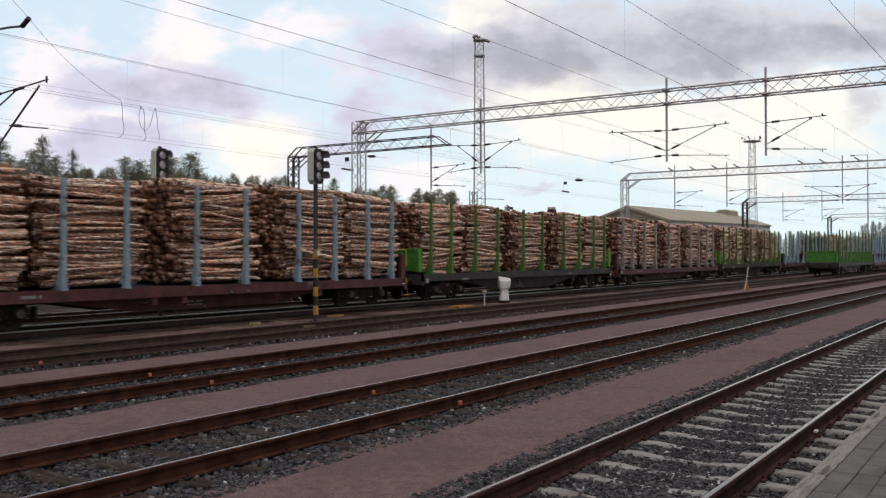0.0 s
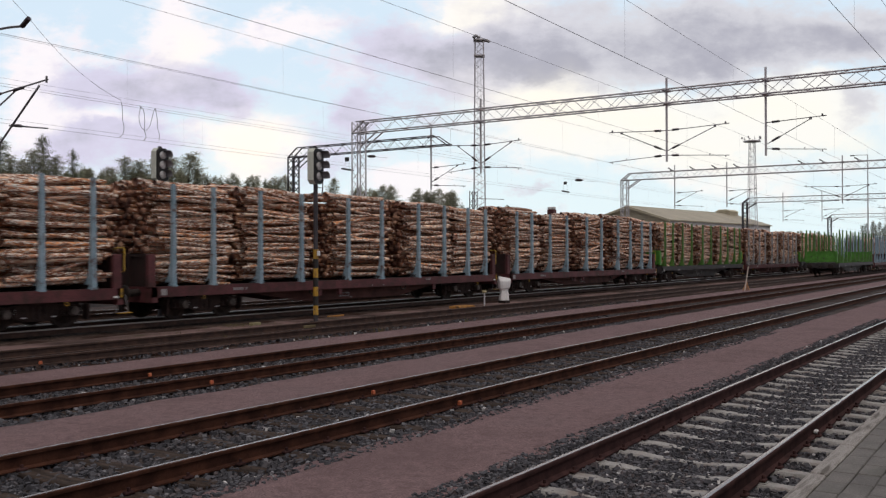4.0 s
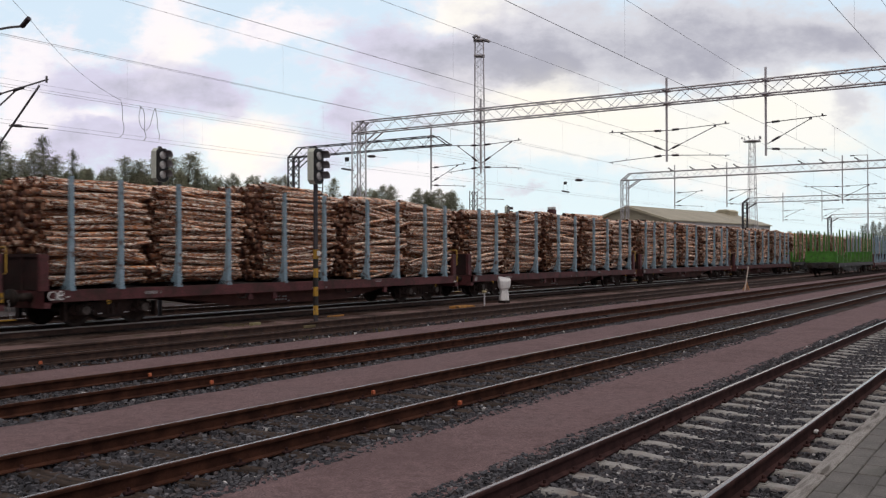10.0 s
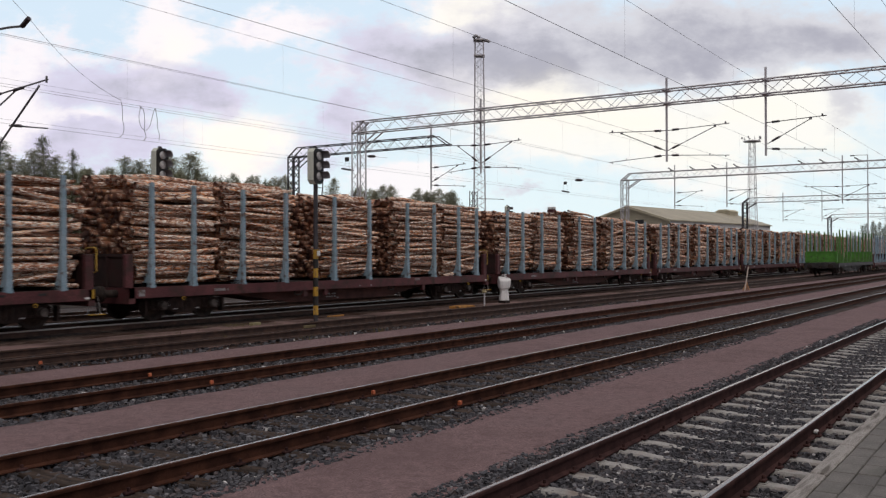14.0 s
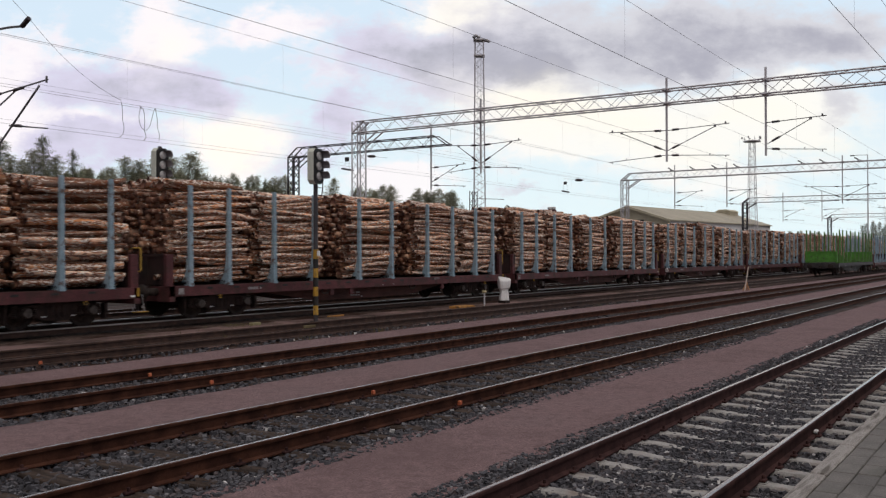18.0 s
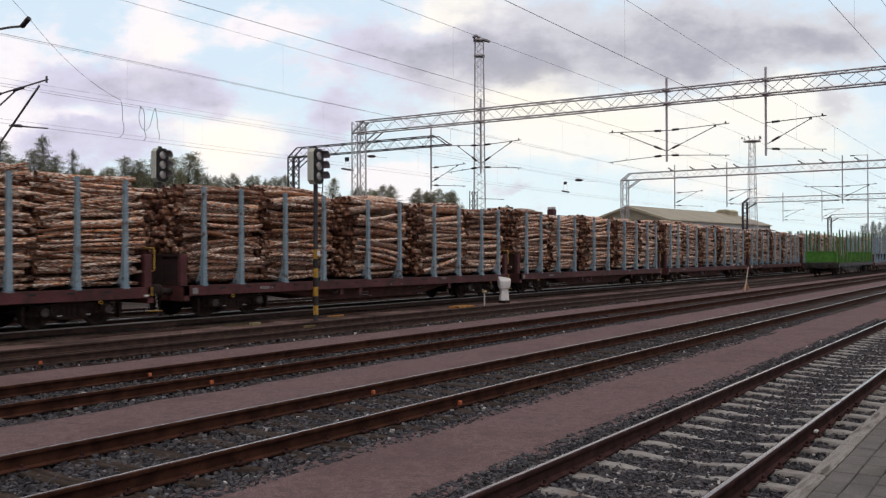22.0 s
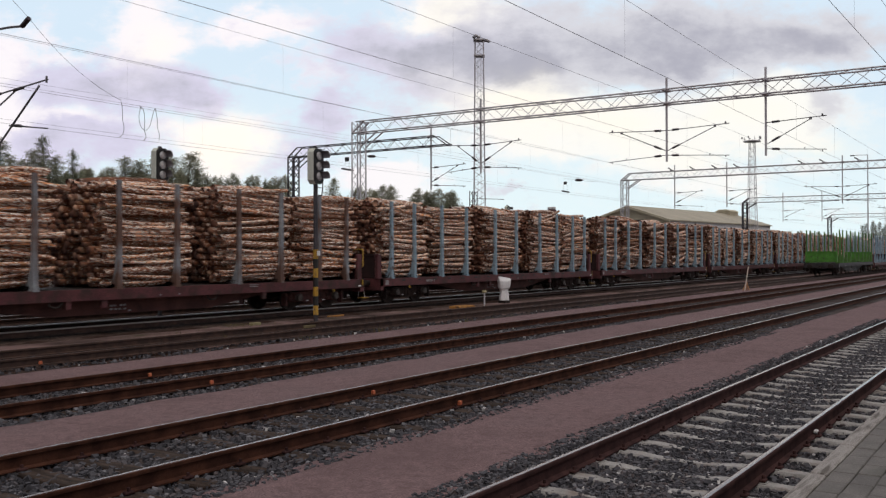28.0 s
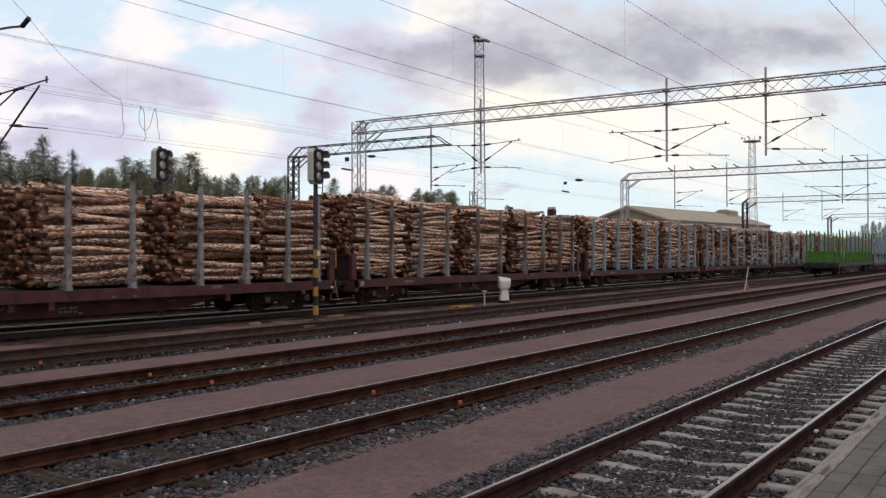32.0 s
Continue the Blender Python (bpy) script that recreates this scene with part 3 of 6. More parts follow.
# ---- platform ----
def build_platform():
    p = thing("platform", None, "low station platform paved with grey concrete slabs", "platform", kind="structure")
    part("base", Shape().box(-25, 120, -8, 1.19, -0.33, 0.47), CONCRETE, p)
    part("edge_beam", Shape().box(-25, 120, 1.12, 1.225, 0.20, 0.515), CONCRETE, p)
    rng = random.Random(4)
    kerb = Shape().box(0, 0.992, 0, 0.105, 0, 0.07, bev=0.01).mesh("kerb_stone", KERB)
    for i in range(24):
        ob = part("kerb_stone", kerb, KERB, p)
        ob.location = (-4 + i, 1.132 + rng.uniform(-0.005, 0.005), 0.482 + rng.uniform(-0.004, 0.004))
    slab = Shape().box(0, 0.272, 0, 0.134, 0, 0.075, bev=0.006).mesh("paver", PAVING)
    for i in range(48):
        for j in range(6):
            ob = part("paver", slab, PAVING, p)
            ob.matrix_basis = pose(3.6 + i * 0.28 + 0.03 * j, 1.128 - 0.14 * (j + 1), 0.472 + rng.uniform(-0.004, 0.003), rng.uniform(-0.5, 0.5), rng.uniform(-0.4, 0.4), 0)
    part("far_paving", Shape().box(17.3, 120, -8, 1.128, 0.46, 0.546).box(-25, -6.2, -8, 1.128, 0.46, 0.546).box(-6.2, 17.3, -8, -3.08, 0.46, 0.546), PAVING, p)
    rest = Shape()
    for j in range(30):
        for i in range(84):
            x, y = -6.2 + i * 0.28 + 0.03 * (j % 6), 1.128 - 0.14 * (j + 1)
            if j < 6 and x > 3.55:
                continue
            z = 0.547 + rng.uniform(-0.004, 0.003)
            rest.box(x, x + 0.272, y, y + 0.134, 0.472, z)
    part("pavers", rest, PAVING, p)["kind"] = "stuff"


build_platform()


# ---- tracks ----
def rail_shape(x0, x1, polished_sides, wide):
    s = Shape()
    half = [(0.062, -0.172), (0.062, -0.160), (0.012, -0.145), (0.009, -0.05), (0.035, -0.038), (0.036, -0.014), (0.031, -0.005), (0.022, -0.0018), (0.011, 0.0)]
    full = half + [(-y, z) for y, z in half[::-1]]
    s.prism(full, "x", x0, x1)
    worn = ({7, 8, 9} if wide else {8}) | ({4, 5, 6, 7, 9, 10, 11, 12} if polished_sides else set())
    for k in worn:
        s.m[k] = 1
    return s


def build_track(name, y, top, sleeper_mat, spacing, sx0, sx1, size, label, clips):
    t = thing(name, pose(0, y, 0), label, "railway track", kind="structure")
    rail = rail_shape(-12, 420, top is BRIGHT_TOP, top in (DULL_TOP, RAIL_TOP)).mesh("rail", [DARK_RUST if sleeper_mat is CONCRETE else DIM_RUST if y > T3 + 1 else RUST, top])
    for sy in (GAUGE, -GAUGE):
        part("rail", rail, RUST, t, "rust-brown steel rail").location = (0, sy, 0)
    rng = random.Random(int(y * 10))
    half, wid, zt = size
    s = Shape()
    if sleeper_mat is CONCRETE:
        # flat at the rail seats, sloping at the ends, low and narrow in the middle
        spots = [(-half, -0.045, 0.52), (-half + 0.1, -0.012, 0.58), (-0.95, 0.0, 0.6), (-0.52, 0.0, 0.6), (-0.34, -0.016, 0.52), (-0.15, -0.025, 0.45), (0.15, -0.025, 0.45), (0.34, -0.016, 0.52), (0.52, 0.0, 0.6), (0.95, 0.0, 0.6), (half - 0.1, -0.012, 0.58), (half, -0.045, 0.52)]
        rings = [[(-wid, yy, -0.17), (wid, yy, -0.17), (wid * (ww + 0.08), yy, zz - 0.022), (wid * ww, yy, zz - 0.004), (wid * (ww - 0.14), yy, zz), (-wid * (ww - 0.14), yy, zz), (-wid * ww, yy, zz - 0.004), (-wid * (ww + 0.08), yy, zz - 0.022)] for yy, zz, ww in spots]
        m = len(rings[0])
        s.add([v for ring in rings for v in ring], [(i * m + k, i * m + (k + 1) % m, (i + 1) * m + (k + 1) % m, (i + 1) * m + k) for i in range(len(rings) - 1) for k in range(m)] + [tuple(range(m)), tuple(range(len(rings) * m - 1, len(rings) * m - m - 1, -1))])
        for sy in (-GAUGE, GAUGE):
            s.box(-wid * 0.5, wid * 0.5, sy - 0.11, sy + 0.11, -0.004, 0.008)
    else:
        s.box(-wid, wid, -half, half, -0.16, 0.0, bev=0.015)
    me = s.mesh("sleeper", sleeper_mat)
    clip = Shape().box(-0.05, 0.05, -0.03, 0.03, 0, 0.028, bev=0.008).tube((0, 0, 0.02), (0, 0, 0.06), 0.016, 6).mesh("rail_clip", DARK_RUST)
    x = sx0
    while x < sx1:
        ob = part("sleeper", me, sleeper_mat, t)
        tilt = 0.0 if sleeper_mat is CONCRETE else 1.5
        ob.matrix_basis = pose(x + rng.uniform(-0.015, 0.015) * (1 + 2 * tilt), rng.uniform(-0.02, 0.02) * (1 + 3 * tilt), zt + rng.uniform(-0.008, 0.004), 0, 0, rng.uniform(-1, 1) * tilt)
        if x < clips:
            for sy in (-GAUGE, GAUGE):
                for k in (-1, 1):
                    c = part("rail_clip", clip, RUST, t)
                    c.location = (x, sy + k * 0.085, zt + 0.008)
        x += spacing
    return t


TRACKS = [
    build_track("railway_track", T1, RAIL_TOP, CONCRETE, 0.61, 4.3 - 0.61 * 20, 130, (1.3, 0.13, -0.172), "railway track with shiny rails on pale concrete sleepers", 14),
    build_track("railway_track", T2, DULL_TOP, OLD_WOOD, 0.66, 1.2 - 0.66 * 14, 33, (1.28, 0.12, -0.178), "rusty railway track on dark wooden sleepers", 12),
    build_track("railway_track", T3, RUST_TOP, OLD_WOOD, 0.66, 3.0, 30, (1.28, 0.12, -0.2), "rusty railway track on sunken wooden sleepers", 0),
    build_track("railway_track", T4, RUST_TOP, OLD_WOOD, 0.66, 7.0, 30, (1.28, 0.12, -0.235), "rusty railway track half buried in dirt", 0),
    build_track("railway_track", T0, BRIGHT_TOP, OLD_WOOD, 0.66, 9.0, 40, (1.28, 0.12, -0.225), "used railway track with bright rail tops under the train", 0),
    build_track("railway_track", T6, DULL_TOP, OLD_WOOD, 0.66, 15.0, 35, (1.28, 0.12, -0.19), "rusty railway track behind the train", 0),
]


def stones(rng, n, area, size, z):
    """Loose crushed stones: jittered angular blocks lying on a bed."""
    x0, x1, y0, y1 = area
    corner = np.array([(x, y, w) for w in (-1, 1) for y in (-1, 1) for x in (-1, 1)], float)
    faces = np.array([(0, 2, 3, 1), (4, 5, 7, 6), (0, 1, 5, 4), (2, 6, 7, 3), (0, 4, 6, 2), (1, 3, 7, 5)])
    r = np.random.RandomState(rng)
    # denser near the low end of x, where the camera stands
    x = x0 + (x1 - x0) * r.rand(n) ** 1.5
    c = np.stack([x, y0 + (y1 - y0) * r.rand(n), z + r.uniform(-0.012, 0.014, n)], 1)
    s = size * r.uniform(0.45, 1.5, (n, 1, 1)) * r.uniform(0.55, 1.2, (n, 1, 3))
    p = corner[None] * (1 + r.uniform(-0.45, 0.25, (n, 8, 3))) * s * 0.5
    a, b = r.uniform(0, 6.28, n), r.uniform(-0.6, 0.6, n)
    ca, sa, cb, sb = np.cos(a), np.sin(a), np.cos(b), np.sin(b)
    rot = np.zeros((n, 3, 3))
    rot[:, 0, 0], rot[:, 0, 1], rot[:, 1, 0], rot[:, 1, 1], rot[:, 2, 2] = ca, -sa, sa, ca, 1
    tip = np.zeros((n, 3, 3))
    tip[:, 0, 0], tip[:, 0, 2], tip[:, 2, 0], tip[:, 2, 2], tip[:, 1, 1] = cb, sb, -sb, cb, 1
    p = np.einsum("nij,nkj->nki", rot @ tip, p) + c[:, None]
    v = p.reshape(-1, 3)
    f = (faces[None] + 8 * np.arange(n)[:, None, None]).reshape(-1, 4)
    me = bpy.data.meshes.new("stones")
    me.vertices.add(len(v))
    me.vertices.foreach_set("co", v.ravel())
    me.loops.add(f.size)
    me.loops.foreach_set("vertex_index", f.ravel())
    me.polygons.add(len(f))
    me.polygons.foreach_set("loop_start", np.arange(0, f.size, 4))
    me.polygons.foreach_set("loop_total", np.full(len(f), 4))
    me.materials.append(STONE)
    me.update(calc_edges=True)
    me.shade_flat()
    return me


def scatter_stones():
    beds = [(T1 - 0.30, T1 + 0.30, 13000, 4.2, 34, -0.215, 0.036), (T1 - 0.70, T1 - 0.30, 8500, 4.2, 32, -0.216, 0.037), (T1 + 0.30, T1 + 0.70, 8500, 4.2, 32, -0.216, 0.037),
            (T1 - 1.45, T1 - 0.70, 12000, 4.2, 26, -0.228, 0.04), (T1 + 0.70, T1 + 1.32, 12000, 4.2, 32, -0.205, 0.042), (T1 + 1.25, T1 + 1.5, 5000, 4.2, 32, -0.175, 0.036),
            (T2 - 1.5, T2 + 1.3, 28000, 1.2, 34, -0.205, 0.043), (T2 - 1.62, T2 - 1.35, 2500, 1.5, 25, -0.17, 0.036), (T3 - 1.45, T3 + 1.35, 13000, 3.5, 30, -0.205, 0.047), (T4 - 1.4, T4 + 1.4, 4000, 7, 40, -0.215, 0.05), (T1 - 1.3, T1 + 1.4, 7000, 28, 75, -0.215, 0.06)]
    beds += [(T1 - 0.7, T1 + 0.7, 9000, -8, 4.3, -0.212, 0.045), (T1 - 1.45, T1 - 0.7, 4000, -8, 4.6, -0.262, 0.045), (T1 + 0.7, T1 + 1.45, 5000, -8, 4.3, -0.205, 0.045), (T2 - 1.5, T2 + 1.3, 7000, -8, 1.3, -0.205, 0.05)]
    for k, (y0, y1, n, x0, x1, z, size) in enumerate(beds):
        tagged(new("ballast_stones", stones(31 + k, n, (x0, x1, y0, y1), size, z)), "loose grey crushed ballast stones between the sleepers", "ballast", kind="stuff")


scatter_stones()


# ---- timber train ----
def log_shape(rng, length, r, n=7, bend=0.075):
    s = Shape()
    seg = 4
    ax, ay = rng.uniform(-bend, bend), rng.uniform(-bend, bend)
    r2 = r * rng.uniform(0.68, 0.95)
    wave = rng.uniform(-0.022, 0.022)
    for i in range(seg + 1):
        t = i / seg
        c = (length * (t - 0.5), ax * 0.6 * math.sin(math.pi * t), ay * math.sin(math.pi * t) + wave * math.sin(2 * math.pi * t))
        rr = r + (r2 - r) * t
        for k in range(n):
            a = 2 * math.pi * k / n + 0.2
            w = rr * rng.uniform(0.94, 1.06)
            s.v.append((c[0], c[1] + w * math.cos(a), c[2] + w * math.sin(a)))
    for i in range(seg):
        for k in range(n):
            s.f.append((i * n + k, i * n + (k + 1) % n, (i + 1) * n + (k + 1) % n, (i + 1) * n + k))
            s.m.append(0)
    s.f += [tuple(range(n)), tuple(range(seg * n + n - 1, seg * n - 1, -1))]
    s.m += [1, 1]
    return s


LOG_LEN = 3.1
LOG_RNG = random.Random(77)
LOG_SIZES = (0.04, 0.05, 0.055, 0.06, 0.07, 0.075, 0.085, 0.095, 0.11, 0.14)
LOG_SHAPES = [(r, log_shape(LOG_RNG, LOG_LEN * LOG_RNG.uniform(0.93, 1.04), r)) for r in LOG_SIZES for k in range(2)]
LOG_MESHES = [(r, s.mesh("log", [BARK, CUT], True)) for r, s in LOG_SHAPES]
PINE_MESHES = [s.mesh("log", [PINE_AND_SHADE_BARK, CUT], True) for r, s in LOG_SHAPES]
DECK = 1.02
LOAD_TOP = 3.9


def foot_curve(h):
    """How far a stake's curved foot reaches inwards, h metres above the deck."""
    return 0.38 * math.exp(-h / 0.26)


def outer_logs(rng, top, sizes=None):
    """Where the outer logs of a stack lie: the face towards the platform, and the crown. Rows of (index, pose)."""
    rows = []
    z = DECK + 0.13
    # what was loaded together: thin birch, mixed wood or thick butts
    lo, hi = sizes or rng.choice(((0, 8), (0, 10), (0, 12), (2, 12), (2, 14), (4, 16)))
    fan, tilt = rng.uniform(-9.0, 9.0), rng.gauss(0, 1.5)
    while z < top - 0.05:
        k = rng.randrange(lo, hi) if rng.random() < 0.88 else rng.randrange(20)
        r = LOG_MESHES[k][0]
        z += r
        f = (z - DECK) / 2.9
        tilt = 0.7 * tilt + rng.gauss(0, 1.9)
        lean = tilt + fan * (f - 0.35) * (0.3 + 1.2 * abs(f - 0.35)) + (rng.uniform(-8, 8) if rng.random() < 0.15 else 0)
        slip = rng.gauss(0, 0.11) if rng.random() < 0.92 else rng.uniform(-0.5, 0.5)
        rows.append((k, pose(slip, -1.34 + foot_curve(z - DECK) + r + abs(rng.gauss(0, 0.05)), z, 0, lean, rng.gauss(0, 1.0) + (180 if rng.random() < 0.5 else 0))))
        kk = rng.randrange(lo + 4, min(20, hi + 6))
        if rng.random() < 0.3:
            z += r * 1.06
            continue
        rows.append((kk, pose(rng.gauss(0, 0.12), -1.06 + LOG_MESHES[kk][0] + rng.uniform(0, 0.14), z + rng.uniform(-0.06, 0.06), 0, lean * 0.6 + rng.gauss(0, 1.5), rng.gauss(0, 1.2))))
        z += r * (rng.uniform(1.0, 1.25) if rng.random() < 0.65 else rng.uniform(1.35, 2.3))
    lift, dip = rng.uniform(-0.08, 0.1), rng.uniform(-2.5, 2.5)
    y = -1.1
    while y < 1.25:
        k = rng.randrange(4, 20)
        r = LOG_MESHES[k][0]
        rows.append((k, pose(rng.gauss(0, 0.09), y + r, top + lift + 0.11 * (1 - (y / 1.3) ** 2) + rng.uniform(-0.09, 0.10), 0, dip + rng.gauss(0, 1.8), rng.gauss(0, 2.6))))
        y += 2 * r
    return rows


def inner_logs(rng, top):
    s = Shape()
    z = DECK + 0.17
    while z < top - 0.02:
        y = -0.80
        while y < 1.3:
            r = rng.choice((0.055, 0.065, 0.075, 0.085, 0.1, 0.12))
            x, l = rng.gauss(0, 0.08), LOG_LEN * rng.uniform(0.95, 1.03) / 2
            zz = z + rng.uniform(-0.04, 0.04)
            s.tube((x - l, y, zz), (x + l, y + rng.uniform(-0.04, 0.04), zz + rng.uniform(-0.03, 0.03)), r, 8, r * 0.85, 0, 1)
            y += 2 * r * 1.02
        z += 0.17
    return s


# cores take the darker bark, so shade inside the stacks is in their colour
INNER = [inner_logs(random.Random(500 + k), LOAD_TOP - 0.1 + 0.06 * k).mesh("inner_logs", [PINE_AND_SHADE_BARK, CUT], True) for k in range(4)]

LOW_INNER = inner_logs(random.Random(540), 3.48).mesh("inner_logs", [PINE_AND_SHADE_BARK, CUT], True)


def joined_logs(seed, top):
    rng = random.Random(seed)
    s = Shape()
    for k, m in outer_logs(rng, top):
        src = LOG_SHAPES[k][1]
        base = len(s.v)
        s.v += [tuple(m @ Vector(p)) for p in src.v]
        s.f += [tuple(i + base for i in f) for f in src.f]
        s.m += src.m
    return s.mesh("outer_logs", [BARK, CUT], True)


FAR_LOADS = [joined_logs(900 + k, LOAD_TOP - 0.1 + 0.06 * (k % 4)) for k in range(8)]
STACKS = []


def log_stack(wagon_index, j, near):
    rng = random.Random(1000 + wagon_index * 10 + j)
    k = rng.randrange(4)
    low = wagon_index == 9
    pine = random.Random(wagon_index * 10 + j)
    sizes = (10, 20) if low else {6: (6, 19), 5: (2, 15)}.get(wagon_index)
    share = 0.35 if low else {6: 0.35, 5: 0.12, 2: 0.1}.get(wagon_index, 0.04)
    top = 3.5 + 0.05 * k if low else LOAD_TOP - 0.1 + 0.06 * k
    # the outermost stacks keep clear of the end walls
    c = (STAKES[2 * j] + STAKES[2 * j + 1]) / 2 + (0.24, 0.03, 0.03, 0.03, -0.16)[j] + rng.uniform(-0.08, 0.08) * (1 if 0 < j < 4 else 0.3)
    ob = thing("log_stack", None, "lower stack of thick pulpwood logs between the wagon stakes" if low else "stack of birch and pine pulpwood logs between the wagon stakes", "logs", "log stacks on the train")
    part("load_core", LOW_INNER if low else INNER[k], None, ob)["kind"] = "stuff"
    if near:
        for i, m in outer_logs(rng, top, sizes):
            part("log", PINE_MESHES[i] if pine.random() < share else LOG_MESHES[i][1], None, ob).matrix_basis = m
    else:
        part("load_front", FAR_LOADS[rng.randrange(8)], None, ob)["kind"] = "stuff"
    STACKS.append((ob, wagon_index, c))
    return ob


def stake_mesh(mat):
    s = Shape()
    a, b = (0.055, 0.04) if mat is STAKE_GREEN else (0.08, 0.052)
    s.prism([(-a, DECK), (a, DECK), (b, 4.0), (-b, 4.0)], "y", -0.05, 0.06)
    s.prism([(0.02, DECK), (0.50, DECK), (0.50, DECK + 0.04)] + [(0.06 + foot_curve(h), DECK + h) for h in (0.04, 0.09, 0.15, 0.22, 0.31, 0.43, 0.6, 0.85)] + [(0.02, DECK + 1.0)], "x", -0.07, 0.07)
    s.box(-0.11, 0.09, -0.075, 0.09, DECK - 0.02, DECK + 0.035)
    for x in (-0.07, 0.065):
        s.tube((x, -0.06, DECK + 0.02), (x, -0.06, DECK + 0.075), 0.02, 6)
    return s.mesh("stake", mat)


def wheelset_shape():
    s = Shape()
    s.tube((0, -1.05, 0), (0, 1.05, 0), 0.075, 10)
    for k in (-1, 1):
        y = k * 0.76
        s.lathe([(0.1, -0.07), (0.19, -0.06), (0.36, -0.02), (0.43, -0.05), (0.46, -0.05), (0.455, 0.06), (0.43, 0.06), (0.36, 0.02), (0.19, 0.06), (0.1, 0.07)], (0, y, 0), "y", 28)
        for h in range(6):
            a = h * math.pi / 3
            s.tube((0.27 * math.cos(a), y - 0.045, 0.27 * math.sin(a)), (0.27 * math.cos(a), y + 0.045, 0.27 * math.sin(a)), 0.035, 8, slot=1)
    return s


WHEELSET = wheelset_shape().mesh("wheelset", [WHEEL, UNDER])


def bogie_shape():
    s = Shape()
    for k in (-1, 1):
        y = k * 1.02
        s.prism([(-1.35, 0.42), (-1.25, 0.62), (-0.5, 0.66), (-0.3, 0.8), (0.3, 0.8), (0.5, 0.66), (1.25, 0.62), (1.35, 0.42), (0.75, 0.36), (0.35, 0.24), (-0.35, 0.24), (-0.75, 0.36)], "y", y - 0.06, y + 0.06)
        for x in (-0.95, 0.95):
            s.box(x - 0.17, x + 0.17, y - 0.13, y + 0.13, 0.3, 0.62, bev=0.03)
        for x in (-0.17, 0.0, 0.17):
            s.tube((x, y + k * 0.03, 0.3), (x, y + k * 0.03, 0.62), 0.07, 8)
        s.box(-1.5, -1.42, y - 0.1, y + 0.1, 0.2, 0.62)
        s.box(1.42, 1.5, y - 0.1, y + 0.1, 0.2, 0.62)
        # coil springs either side of the axle boxes, their seats, and the brake rods
        for x in (-1.22, -0.68, 0.68, 1.22):
            for h in range(4):
                s.lathe([(0.05, 0), (0.075, 0.012), (0.075, 0.03), (0.05, 0.042)], (x, y + k * 0.05, 0.40 + 0.05 * h), "z", 10)
            s.tube((x, y + k * 0.05, 0.35), (x, y + k * 0.05, 0.40), 0.095, 10)
        for x in (-0.45, 0.45):
            s.tube((x, y - k * 0.12, 0.22), (x * 1.1, y - k * 0.12, 0.66), 0.03, 6)
        s.tube((-0.5, y - k * 0.12, 0.24), (0.5, y - k * 0.12, 0.24), 0.025, 6)
    s.box(-0.25, 0.25, -1.05, 1.05, 0.5, 0.78)
    s.tube((0, 0, 0.6), (0, 0, 0.9), 0.3, 12)
    return s


BOGIE = bogie_shape().mesh("bogie_frame", BOGIE_STEEL)
RED_BOGIE = bogie_shape().mesh("bogie_frame", BOGIE_RED)
BOX_CAP = Shape().lathe([(0.11, -0.15), (0.13, -0.13), (0.13, 0), (0.1, 0.02)], axis="y", n=12).mesh("axle_cap", CAP_STEEL)
WHITE_DASH = Shape().box(-0.012, 0.012, -0.006, 0, -0.07, 0.07).mesh("stencil", WHITE)
WAGON_MESH = {}


